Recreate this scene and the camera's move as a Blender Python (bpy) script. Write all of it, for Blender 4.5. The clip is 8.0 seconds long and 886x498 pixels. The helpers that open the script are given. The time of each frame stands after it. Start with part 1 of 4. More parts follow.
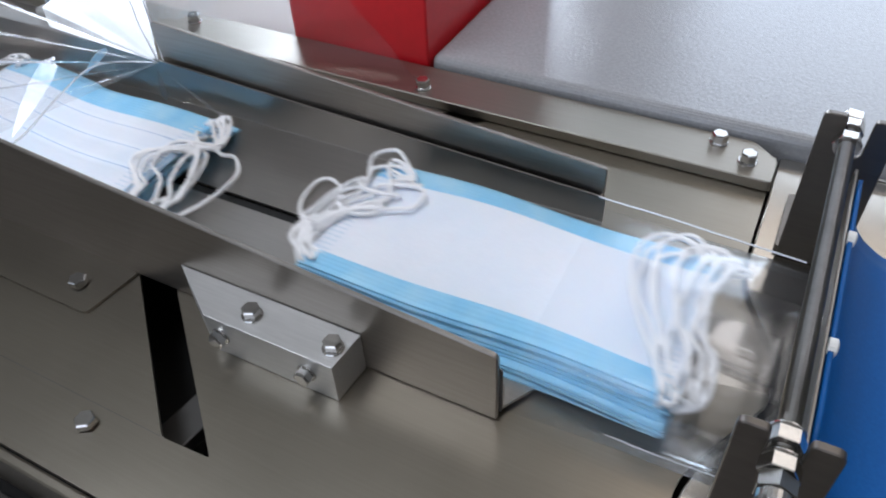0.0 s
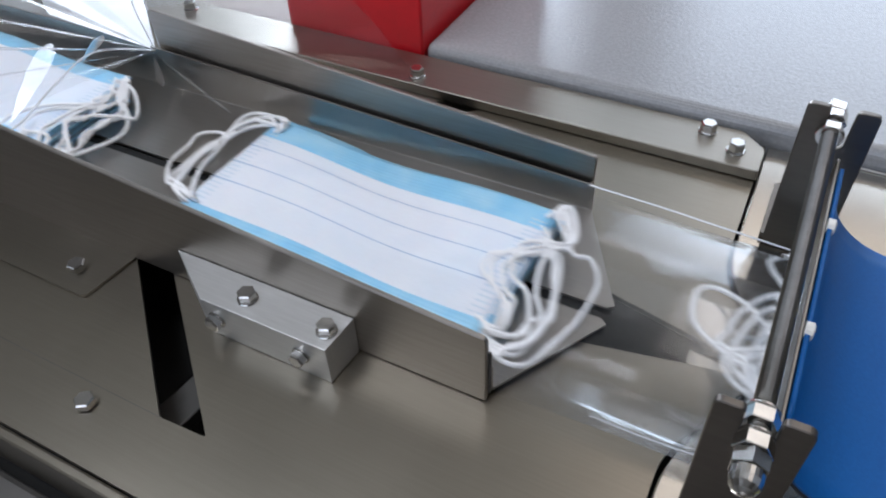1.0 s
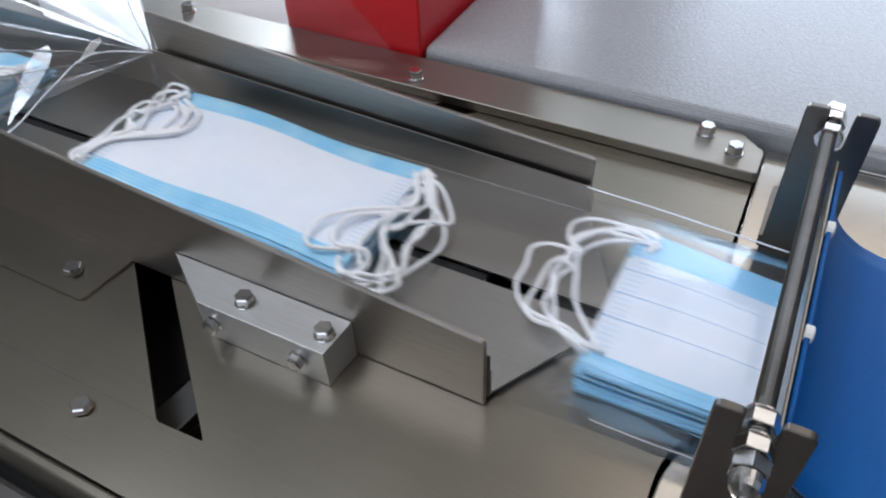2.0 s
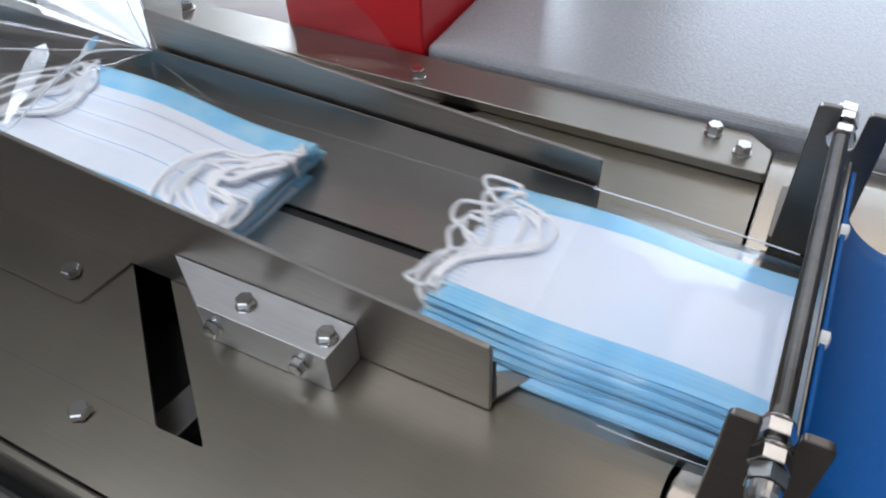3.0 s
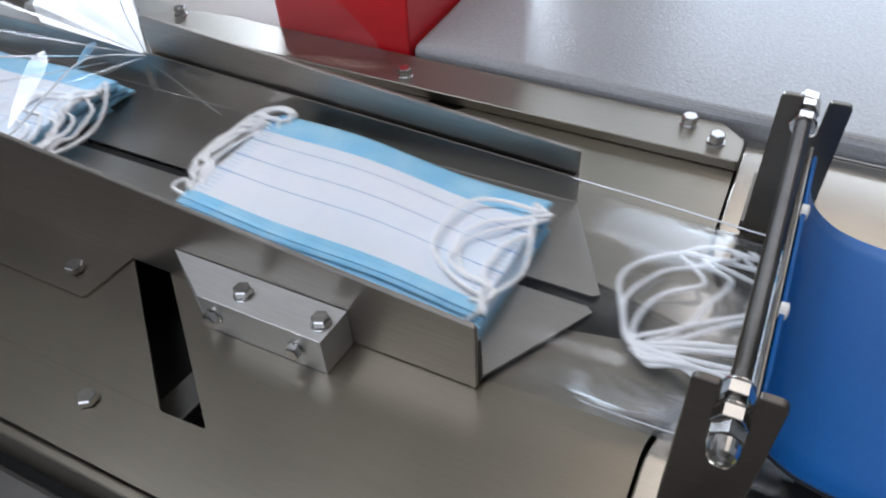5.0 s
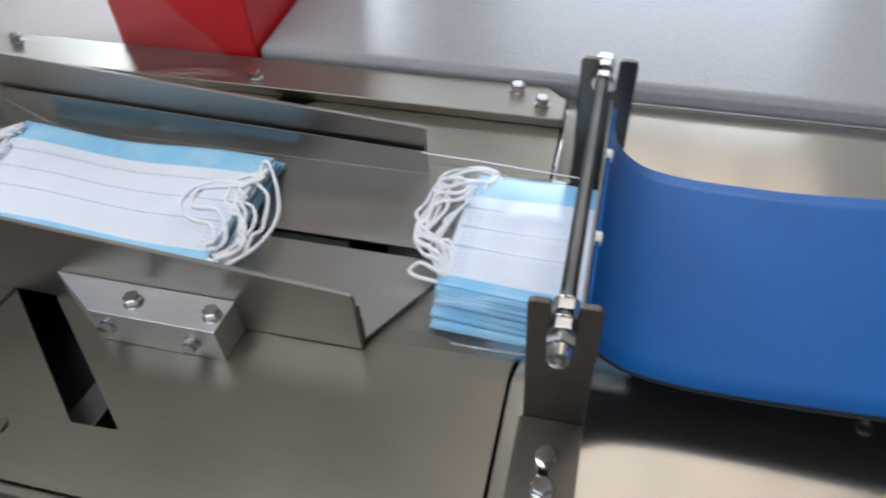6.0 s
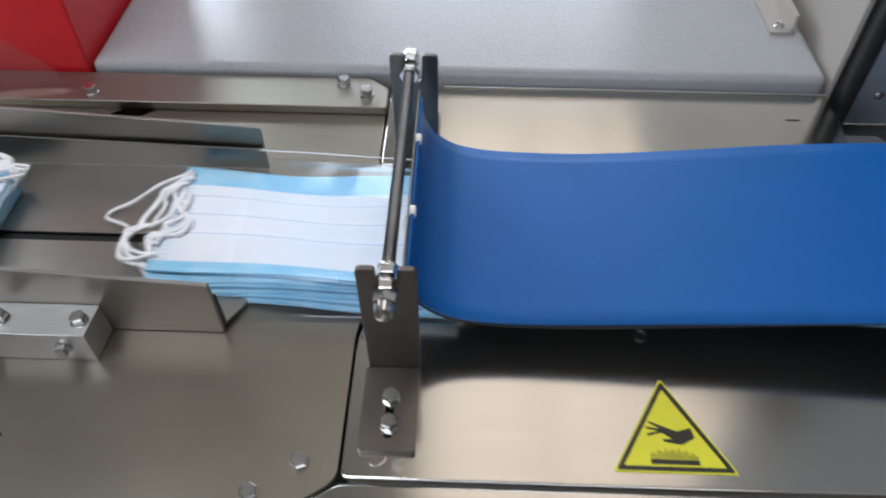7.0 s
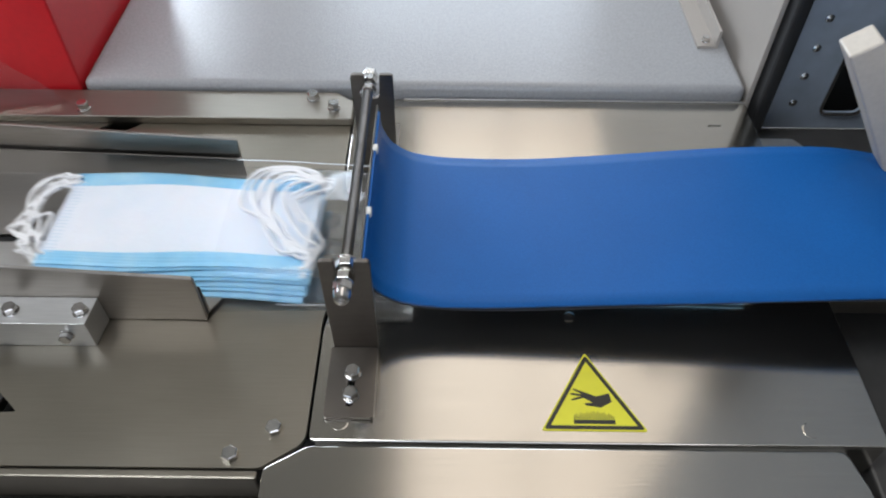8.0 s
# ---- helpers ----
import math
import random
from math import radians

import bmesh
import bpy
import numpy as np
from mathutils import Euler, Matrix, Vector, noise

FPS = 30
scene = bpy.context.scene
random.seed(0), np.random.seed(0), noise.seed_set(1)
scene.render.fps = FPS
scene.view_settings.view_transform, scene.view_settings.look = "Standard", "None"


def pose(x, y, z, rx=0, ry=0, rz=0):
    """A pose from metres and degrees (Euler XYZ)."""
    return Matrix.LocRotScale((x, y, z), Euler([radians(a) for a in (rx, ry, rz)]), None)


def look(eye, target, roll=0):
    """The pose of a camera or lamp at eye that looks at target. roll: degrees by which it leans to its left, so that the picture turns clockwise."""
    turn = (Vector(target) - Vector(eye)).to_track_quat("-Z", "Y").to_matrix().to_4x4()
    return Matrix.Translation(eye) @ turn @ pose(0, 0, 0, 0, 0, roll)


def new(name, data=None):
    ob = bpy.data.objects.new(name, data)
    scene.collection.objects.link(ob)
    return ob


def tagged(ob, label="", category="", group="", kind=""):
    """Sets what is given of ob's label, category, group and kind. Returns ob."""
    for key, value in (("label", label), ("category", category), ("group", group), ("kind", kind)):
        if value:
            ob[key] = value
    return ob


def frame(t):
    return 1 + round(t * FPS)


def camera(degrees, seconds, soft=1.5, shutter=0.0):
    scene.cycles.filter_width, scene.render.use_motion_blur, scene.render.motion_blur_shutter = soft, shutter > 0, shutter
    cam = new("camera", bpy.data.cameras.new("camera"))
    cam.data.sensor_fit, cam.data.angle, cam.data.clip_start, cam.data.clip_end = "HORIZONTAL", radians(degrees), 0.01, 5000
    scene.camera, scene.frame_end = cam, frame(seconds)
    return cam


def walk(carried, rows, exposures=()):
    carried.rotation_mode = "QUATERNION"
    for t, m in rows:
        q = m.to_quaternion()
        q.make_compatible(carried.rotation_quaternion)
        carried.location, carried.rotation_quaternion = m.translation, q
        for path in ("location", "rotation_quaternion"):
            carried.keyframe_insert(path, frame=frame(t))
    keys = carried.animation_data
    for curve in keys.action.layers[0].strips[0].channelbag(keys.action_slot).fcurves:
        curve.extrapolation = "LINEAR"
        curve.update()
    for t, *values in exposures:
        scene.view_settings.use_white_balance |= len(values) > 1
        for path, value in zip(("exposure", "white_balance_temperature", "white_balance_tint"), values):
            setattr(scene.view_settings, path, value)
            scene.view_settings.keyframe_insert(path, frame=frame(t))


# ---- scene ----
cam = camera(62.0, 8.0, soft=2.0, shutter=0.5)
PATH = [
    (0, (-0.005, -0.221, 1.155), (-0.714, 1.045, -0.22), -2.9),
    (0.5, (-0.003, -0.222, 1.159), (-0.697, 1.037, -0.231), -2.5),
    (1, (0.0, -0.225, 1.159), (-0.693, 1.025, -0.239), -2.5),
    (2.5, (-0.002, -0.222, 1.158), (-0.691, 1.035, -0.237), -2.4),
    (3, (-0.005, -0.22, 1.156), (-0.693, 1.032, -0.244), -2.4),
    (3.5, (-0.004, -0.222, 1.156), (-0.679, 1.03, -0.25), -2.2),
    (4, (0.0, -0.224, 1.158), (-0.669, 1.029, -0.251), -2.3),
    (5.3, (0.011, -0.240, 1.169), (-0.662, 1.035, -0.217), -3.6),
    (5.5, (0.016, -0.247, 1.175), (-0.601, 1.058, -0.209), -3.9),
    (5.7, (0.021, -0.255, 1.178), (-0.507, 1.069, -0.224), -3.9),
    (6, (0.026, -0.26, 1.189), (-0.347, 1.074, -0.254), -3.0),
    (6.2, (0.029, -0.264, 1.193), (-0.277, 1.065, -0.269), -3.0),
    (6.5, (0.035, -0.271, 1.203), (-0.161, 1.065, -0.273), -1.7),
    (7, (0.054, -0.295, 1.23), (0.015, 1.035, -0.263), 0.3),
    (7.2, (0.061, -0.307, 1.239), (0.034, 1.013, -0.264), 0.7),
    (7.5, (0.069, -0.315, 1.256), (0.063, 0.973, -0.274), 1.1),
    (8, (0.075, -0.337, 1.273), (0.073, 0.994, -0.22), 0.6),
]
walk(cam, [(t, look(eye, target, roll)) for t, eye, target, roll in PATH],
     exposures=[(0, 0.16, 6550, 17), (4.5, 0.17, 6550, 17), (6.0, 0.22, 6750, 16), (7.0, 0.28, 6800, 16), (8.0, 0.38, 6850, 15)])

TOP = 0.900      # height of the machine's table
SPEED = 0.213    # metres a second along the trough


# ---- light ----
def daylight():
    w = bpy.data.worlds.new("world")
    scene.world = w
    w.use_nodes = True
    n = w.node_tree
    sky = n.nodes.new("ShaderNodeTexSky")
    sky.sky_type, sky.sun_disc, sky.sun_elevation, sky.sun_rotation = "NISHITA", False, radians(40), radians(150)
    n.links.new(sky.outputs[0], n.nodes["Background"].inputs[0])
    n.nodes["Background"].inputs[1].default_value = 0.12

    def opening(name, m, sx, sy, watts, colour):
        la = bpy.data.lights.new(name, "AREA")
        la.shape, la.size, la.size_y, la.energy, la.color = "RECTANGLE", sx, sy, watts, colour
        new(name, la).matrix_world = m

    opening("window_light", look((-1.93, 2.90, 1.95), (-0.6, 0, 0.9)), 1.6, 1.5, WATTS_LEFT, (0.73, 0.875, 1.0))
    opening("window_light", look((0.44, 2.93, 1.95), (0.2, 0, 1.1)), 1.85, 1.5, WATTS_REAR, (0.73, 0.875, 1.0))
    # unseen south window, added as weak fill for the south-facing sides
    opening("window_light", look((-0.3, -2.40, 1.95), (0, 0, 0.9)), 3.0, 1.5, WATTS_SOUTH, (0.80, 0.91, 1.0))
    # added overhead fill: lifts the masks, leaves the front faces dim
    opening("ceiling_lamp", look((-0.75, -0.42, 2.96), (-0.75, -0.42, 0)), 1.2, 0.6, WATTS_FILL, (0.82, 0.92, 1.0))
    scene.view_settings.exposure = EXPOSURE


GLOW = 0.82
WATTS_SOUTH, WATTS_FILL = 10, 25
WATTS_REAR, WATTS_LEFT, EXPOSURE = 27, 82, 0.0
daylight()


# ---- materials ----
def material(name, colour, rough=0.5, metal=0.0, grain=0.0, grain_scale=(80, 80, 80), bump=0.0, mottle=0.0, mottle_scale=6.0,
             aniso=0.0, spec=0.5, rough_var=0.0, sheen=0.0):
    m = bpy.data.materials.new(name)
    m.use_nodes = True
    n, l = m.node_tree.nodes, m.node_tree.links
    b = n["Principled BSDF"]
    b.inputs["Roughness"].default_value, b.inputs["Metallic"].default_value = rough, metal
    b.inputs["Specular IOR Level"].default_value = spec
    b.inputs["Anisotropic"].default_value = aniso
    if sheen:
        b.inputs["Sheen Weight"].default_value = sheen
    co = n.new("ShaderNodeTexCoord")
    mp = n.new("ShaderNodeMapping")
    mp.inputs["Scale"].default_value = grain_scale
    l.new(co.outputs["Object"], mp.inputs[0])
    fine = n.new("ShaderNodeTexNoise")
    fine.inputs["Scale"].default_value, fine.inputs["Detail"].default_value = 1.0, 4.0
    l.new(mp.outputs[0], fine.inputs["Vector"])
    big = n.new("ShaderNodeTexNoise")
    big.inputs["Scale"].default_value, big.inputs["Detail"].default_value = mottle_scale, 5.0
    l.new(co.outputs["Object"], big.inputs["Vector"])

    def ranged(node, amount):
        r = n.new("ShaderNodeMapRange")
        r.clamp = False
        r.inputs["From Min"].default_value, r.inputs["From Max"].default_value = 0.3, 0.7
        r.inputs["To Min"].default_value, r.inputs["To Max"].default_value = 1 - amount, 1 + amount
        l.new(node.outputs[0], r.inputs[0])
        return r

    a, c = ranged(fine, grain), ranged(big, mottle)
    mul = n.new("ShaderNodeMath")
    mul.operation = "MULTIPLY"
    l.new(a.outputs[0], mul.inputs[0])
    l.new(c.outputs[0], mul.inputs[1])
    col = n.new("ShaderNodeMix")
    col.data_type, col.blend_type = "RGBA", "MULTIPLY"
    col.inputs["Factor"].default_value = 1.0
    col.inputs["A"].default_value = (*colour, 1)
    l.new(mul.outputs[0], col.inputs["B"])
    l.new(col.outputs["Result"], b.inputs["Base Color"])
    if rough_var:
        rv = ranged(big, rough_var)
        rm = n.new("ShaderNodeMath")
        rm.operation, rm.inputs[1].default_value = "MULTIPLY", rough
        l.new(rv.outputs[0], rm.inputs[0])
        l.new(rm.outputs[0], b.inputs["Roughness"])
    if bump:
        bp = n.new("ShaderNodeBump")
        bp.inputs["Strength"].default_value, bp.inputs["Distance"].default_value = bump, 0.0005
        l.new(fine.outputs[0], bp.inputs["Height"])
        l.new(bp.outputs[0], b.inputs["Normal"])
    return m


# the plate's uneven tone also stands in for faint patchy reflections
STEEL = material("brushed_steel", (0.345, 0.313, 0.262), 0.305, 1, 0.03, (30, 900, 30), 0.03, 0.11, 9, rough_var=0.05)
STEEL_GUIDE = material("matt_steel", (0.345, 0.315, 0.285), 0.38, 1, 0.06, (40, 40, 900), 0.06, 0.08, 9, rough_var=0.2)
STEEL_COVER = material("satin_steel", (0.53, 0.505, 0.46), 0.15, 1, 0.04, (20, 700, 20), 0.04, 0.06, 6, rough_var=0.2)
STEEL_RAIL = material("dull_steel", (0.345, 0.32, 0.28), 0.38, 1, 0.03, (30, 700, 30), 0.04, 0.06, 8)
THREAD = material("thread_steel", (0.27, 0.255, 0.235), 0.34, 1, 0.05, (300, 300, 300), 0.03, 0.1, 40)
DASH = material("weld_blue_fleece", (0.60, 0.72, 0.84), 0.9, 0, 0.03, (900, 900, 900), 0.1, 0.02, 30)
# darkened steel: the dark surroundings it reflects are put into its colour
BRACKET = material("stained_steel", (0.165, 0.147, 0.13), 0.38, 1, 0.05, (40, 40, 500), 0.05, 0.1, 30)
TROUGH = material("trough_steel", (0.45, 0.425, 0.395), 0.31, 1, 0.03, (30, 700, 30), 0.03, 0.06, 9)
BRIGHT = material("bright_steel", (0.66, 0.65, 0.63), 0.2, 1, 0.05, (300, 300, 300), 0.02, 0.1, 40)
ALU = material("aluminium", (0.60, 0.60, 0.59), 0.50, 1, 0.05, (60, 900, 900), 0.08, 0.05, 20)
# near black that stands in for unlit insides and openings
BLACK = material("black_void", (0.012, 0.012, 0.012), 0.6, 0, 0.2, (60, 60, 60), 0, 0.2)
DARK = material("dark_steel", (0.10, 0.095, 0.09), 0.45, 0.6, 0.1, (60, 60, 60), 0.05, 0.2)
RUBBER = material("black_rubber", (0.008, 0.008, 0.009), 0.7, 0, 0.1, (90, 90, 90), 0.05, 0.1)
GREY = material("grey_powder_coat", (0.33, 0.335, 0.345), 0.17, 0, 0.08, (480, 480, 480), 0.42, 0.03, 5)
PANEL = material("beige_grey_panel", (0.38, 0.345, 0.31), 0.5, 0, 0.05, (900, 900, 900), 0.3, 0.05, 6)
BEIGE = material("beige_enamel", (0.56, 0.50, 0.43), 0.45, 0, 0.04, (300, 300, 300), 0.1, 0.08, 20)
RED = material("red_plastic", (0.62, 0.012, 0.02), 0.38, 0, 0.04, (200, 200, 200), 0.03, 0.06, 9)
BLUE = material("blue_belt", (0.001, 0.095, 0.325), 0.42, 0, 0.07, (700, 700, 700), 0.15, 0.06, 14, spec=0.26)
UNDER = material("dark_fabric", (0.03, 0.033, 0.04), 0.8, 0, 0.1, (900, 900, 900), 0.3, 0.1, 20)
WHITE = material("white_fleece", (0.82, 0.86, 0.94), 0.9, 0, 0.03, (900, 900, 900), 0.3, 0.02, 30, spec=0.2)
SKYBLUE = material("light_blue_fleece", (0.27, 0.61, 0.88), 0.85, 0, 0.05, (900, 900, 900), 0.3, 0.05, 30, spec=0.2)
# blue-grey of the pleat lines, with the folds' shade put into it
PLEAT_SHADE = material("pleat_blue_fleece", (0.36, 0.50, 0.70), 0.9, 0, 0.05, (900, 900, 900), 0.2, 0.03, 30, spec=0.2)
CORD = material("white_elastic", (0.93, 0.93, 0.94), 0.8, 0, 0.04, (1500, 1500, 1500), 0.4, 0.02, 60, spec=0.2)
YELLOW = material("yellow_sticker", (0.74, 0.70, 0.04), 0.35, 0, 0.02, (200, 200, 200), 0.0, 0.03, 20)
INK = material("black_print", (0.02, 0.02, 0.015), 0.4, 0, 0.05, (200, 200, 200))
NYLON = material("white_nylon", (0.75, 0.74, 0.70), 0.4, 0, 0.03, (200, 200, 200))
SHELL = material("grey_shell_paint", (0.27, 0.28, 0.29), 0.5, 0, 0.05, (200, 200, 200), 0.1, 0.06, 8)
GALV = material("galvanised_steel", (0.44, 0.51, 0.60), 0.40, 0.35, 0.08, (60, 60, 60), 0.05, 0.12, 14)
WALL = material("painted_wall", (0.20, 0.185, 0.17), 0.8, 0, 0.03, (40, 40, 40), 0.1, 0.05, 1.2)
CEIL = material("ceiling_paint", (0.29, 0.265, 0.23), 0.85, 0, 0.02, (40, 40, 40), 0.05, 0.03, 1.0)
FLOOR = material("grey_floor", (0.22, 0.22, 0.21), 0.35, 0, 0.08, (50, 50, 50), 0.1, 0.15, 2.0)


def glowing(name, colour, strength):
    m = bpy.data.materials.new(name)
    m.use_nodes = True
    b = m.node_tree.nodes["Principled BSDF"]
    b.inputs["Emission Color"].default_value, b.inputs["Emission Strength"].default_value = (*colour, 1), strength
    return m


# glow of the added panel, made for warm reflections in the covers
WARM_GLOW = glowing("warm_diffuser", (1.0, 0.90, 0.76), GLOW)


def film_material(name, gloss, rough, haze, bump, scale, fades_in=False):
    """Clear film: what is behind it, a little milky haze in place of spread glare and a wrinkled gloss; the last flag
    lets the gloss grow along x and hides the sleeve's start.
    """
    m = bpy.data.materials.new(name)
    m.use_nodes = True
    n, l = m.node_tree.nodes, m.node_tree.links
    n.remove(n["Principled BSDF"])
    tr, di, gl = n.new("ShaderNodeBsdfTransparent"), n.new("ShaderNodeBsdfDiffuse"), n.new("ShaderNodeBsdfGlossy")
    milk, mx = n.new("ShaderNodeMixShader"), n.new("ShaderNodeMixShader")
    along, fade, tint = n.new("ShaderNodeSeparateXYZ"), n.new("ShaderNodeMapRange"), n.new("ShaderNodeMix")
    # the tint deepens along x so the sleeve's start leaves no line
    fade.inputs["From Min"].default_value, fade.inputs["From Max"].default_value = -0.07, 0.03
    tint.data_type = "RGBA"
    tint.inputs["A"].default_value, tint.inputs["B"].default_value = (0.985, 0.985, 0.99, 1), (0.87, 0.88, 0.89, 1)
    di.inputs[0].default_value = (0.9, 0.92, 0.95, 1)
    milk.inputs[0].default_value = haze
    gl.inputs["Roughness"].default_value = rough
    fr = n.new("ShaderNodeFresnel")
    fr.inputs[0].default_value = 1.5
    amount = n.new("ShaderNodeMath")
    amount.operation, amount.inputs[1].default_value, amount.inputs[2].default_value = "MULTIPLY_ADD", gloss, 0.005
    l.new(fr.outputs[0], amount.inputs[0])
    co, mp, no, bp = n.new("ShaderNodeTexCoord"), n.new("ShaderNodeMapping"), n.new("ShaderNodeTexNoise"), n.new("ShaderNodeBump")
    mp.inputs["Scale"].default_value = scale
    no.inputs["Scale"].default_value, no.inputs["Detail"].default_value = 1, 3
    bp.inputs["Strength"].default_value, bp.inputs["Distance"].default_value = bump, 0.004
    l.new(co.outputs["Object"], along.inputs[0])
    l.new(along.outputs["X"], fade.inputs[0])
    l.new(fade.outputs[0], tint.inputs["Factor"])
    l.new(tint.outputs["Result"], tr.inputs[0])
    l.new(co.outputs["Object"], mp.inputs[0])
    l.new(mp.outputs[0], no.inputs["Vector"])
    l.new(no.outputs[0], bp.inputs["Height"])
    l.new(bp.outputs[0], gl.inputs["Normal"])
    l.new(tr.outputs[0], milk.inputs[1])
    l.new(di.outputs[0], milk.inputs[2])
    if fades_in:
        grow = n.new("ShaderNodeMath")
        grow.operation = "MULTIPLY"
        l.new(amount.outputs[0], grow.inputs[0])
        l.new(fade.outputs[0], grow.inputs[1])
        amount = grow
    l.new(amount.outputs[0], mx.inputs[0])
    l.new(milk.outputs[0], mx.inputs[1])
    l.new(gl.outputs[0], mx.inputs[2])
    l.new(mx.outputs[0], n["Material Output"].inputs[0])
    return m


FILM = film_material("clear_film", 0.8, 0.12, 0.012, 0.16, (7, 70, 70), True)
# gloss raised on the sleeve's top to strengthen the window's glare
FILM_TOP = film_material("taut_film", 2.6, 0.13, 0.012, 0.20, (7, 50, 50), True)
FILM_CURTAIN = film_material("curtain_film", 1.8, 0.12, 0.05, 0.1, (30, 30, 30))
# extra milk puts the lifted film's white glare into its colour
FILM_UP = film_material("raised_film", 0.9, 0.30, 0.22, 0.5, (30, 30, 30))
# milky film whose whiteness stands in for glare streaks on the creases
FILM_CREASE = film_material("creased_film", 0.9, 0.22, 0.10, 0.1, (30, 30, 30))
FILM_IN = film_material("inner_film", 0.8, 0.25, 0.10, 0.1, (30, 30, 30))
FILM_FOLD = film_material("folded_film", 0.6, 0.2, 0.6, 0.1, (30, 30, 30))
FILM_WEB = film_material("web_film", 0.12, 0.22, 0.05, 0.3, (30, 30, 30))


# ---- mesh helpers ----
def part(name, bm, mat, parent=None, label="", smooth=False):
    me = bpy.data.meshes.new(name)
    bmesh.ops.recalc_face_normals(bm, faces=bm.faces)
    bm.to_mesh(me)
    bm.free()
    for m in (mat if isinstance(mat, (list, tuple)) else (mat,)):
        me.materials.append(m)
    if smooth:
        me.shade_smooth()
    ob = new(name, me)
    ob.parent = parent
    if label:
        tagged(ob, label)
    return ob


def thing(name, label, category, at=(0, 0, 0), group="", kind=""):
    ob = new(name)
    ob.location = at
    return tagged(ob, label, category, group, kind)


def box(x0, x1, y0, y1, z0, z1, bevel=0.0, segments=2, bm=None):
    b = bmesh.new()
    bmesh.ops.create_cube(b, size=1)
    for v in b.verts:
        v.co = Vector((x0 + (v.co.x + 0.5) * (x1 - x0), y0 + (v.co.y + 0.5) * (y1 - y0), z0 + (v.co.z + 0.5) * (z1 - z0)))
    if bevel:
        bmesh.ops.bevel(b, geom=b.edges[:], offset=bevel, segments=segments, affect="EDGES", profile=0.5)
    return b


def prism(outline, axis, lo, hi, bevel=0.0, segments=2):
    """An outline of (u, v), pushed along an axis: z takes (x, y), y takes (x, z), x takes (y, z)."""
    b = bmesh.new()

    def at(u, v, w):
        return {"z": (u, v, w), "y": (u, w, v), "x": (w, u, v)}[axis]

    ends = [[b.verts.new(at(u, v, w)) for u, v in outline] for w in (lo, hi)]
    k = len(outline)
    b.faces.new(ends[0])
    b.faces.new(ends[1][::-1])
    for i in range(k):
        b.faces.new((ends[0][i], ends[0][(i + 1) % k], ends[1][(i + 1) % k], ends[1][i]))
    bmesh.ops.recalc_face_normals(b, faces=b.faces)
    if bevel:
        bmesh.ops.bevel(b, geom=b.edges[:], offset=bevel, segments=segments, affect="EDGES", profile=0.5)
    return b


def rounded(points, radius, steps=5):
    """An outline with its corners rounded; radius: one for all, or one a corner."""
    out = []
    k = len(points)
    for i, p in enumerate(points):
        r = radius[i] if isinstance(radius, (list, tuple)) else radius
        p = Vector(p)
        a, c = Vector(points[i - 1]) - p, Vector(points[(i + 1) % k]) - p
        if r <= 0:
            out.append(tuple(p))
            continue
        r = min(r, a.length * 0.45, c.length * 0.45)
        s, e = p + a.normalized() * r, p + c.normalized() * r
        for j in range(steps + 1):
            t = j / steps
            out.append(tuple((1 - t) ** 2 * s + 2 * t * (1 - t) * p + t * t * e))
    return out


def sheet_with_holes(outline, holes, z0, z1):
    """A flat plate with openings that go through it."""
    from mathutils import geometry
    loops = [[Vector((x, y, 0)) for x, y in ring] for ring in (outline, *holes)]
    flat = [p for ring in loops for p in ring]
    b = bmesh.new()
    up, down = [b.verts.new((p.x, p.y, z1)) for p in flat], [b.verts.new((p.x, p.y, z0)) for p in flat]
    for tri in geometry.tessellate_polygon(loops):
        b.faces.new([up[i] for i in tri])
        b.faces.new([down[i] for i in tri[::-1]])
    start = 0
    for ring in loops:
        k = len(ring)
        for i in range(k):
            j, h = start + i, start + (i + 1) % k
            b.faces.new((up[j], up[h], down[h], down[j]))
        start += k
    return b


def turned(profile, sides=20, axis="z", at=(0, 0, 0)):
    """A body of revolution from (radius, height) pairs."""
    b = bmesh.new()
    rings = []
    for r, h in profile:
        ring = []
        for i in range(sides):
            a = 2 * math.pi * i / sides
            u, v = r * math.cos(a), r * math.sin(a)
            co = {"z": (u, v, h), "y": (u, h, v), "x": (h, u, v)}[axis]
            ring.append(b.verts.new(Vector(co) + Vector(at)))
        rings.append(ring)
    for p, q in zip(rings, rings[1:]):
        for i in range(sides):
            b.faces.new((p[i], p[(i + 1) % sides], q[(i + 1) % sides], q[i]))
    b.faces.new(rings[0])
    b.faces.new(rings[-1])
    return b


def merge(*parts):
    b = bmesh.new()
    for p in parts:
        me = bpy.data.meshes.new("t")
        p.to_mesh(me)
        p.free()
        b.from_mesh(me)
        bpy.data.meshes.remove(me)
    return b


def hexagon(af, h0, h1, axis="z", at=(0, 0, 0), turn=0.0, crown=0.0006):
    r = af / math.sqrt(3)
    rings = [(r * 0.97, h0), (r, h0 + crown * 0.4), (r, h1 - crown), (r * 0.86, h1)]
    b = turned(rings, 6, axis, (0, 0, 0))
    ax = {"z": (0, 0, 1), "y": (0, 1, 0), "x": (1, 0, 0)}[axis]
    bmesh.ops.transform(b, matrix=Matrix.Translation(at) @ Matrix.Rotation(turn, 4, ax), verts=b.verts)
    return b


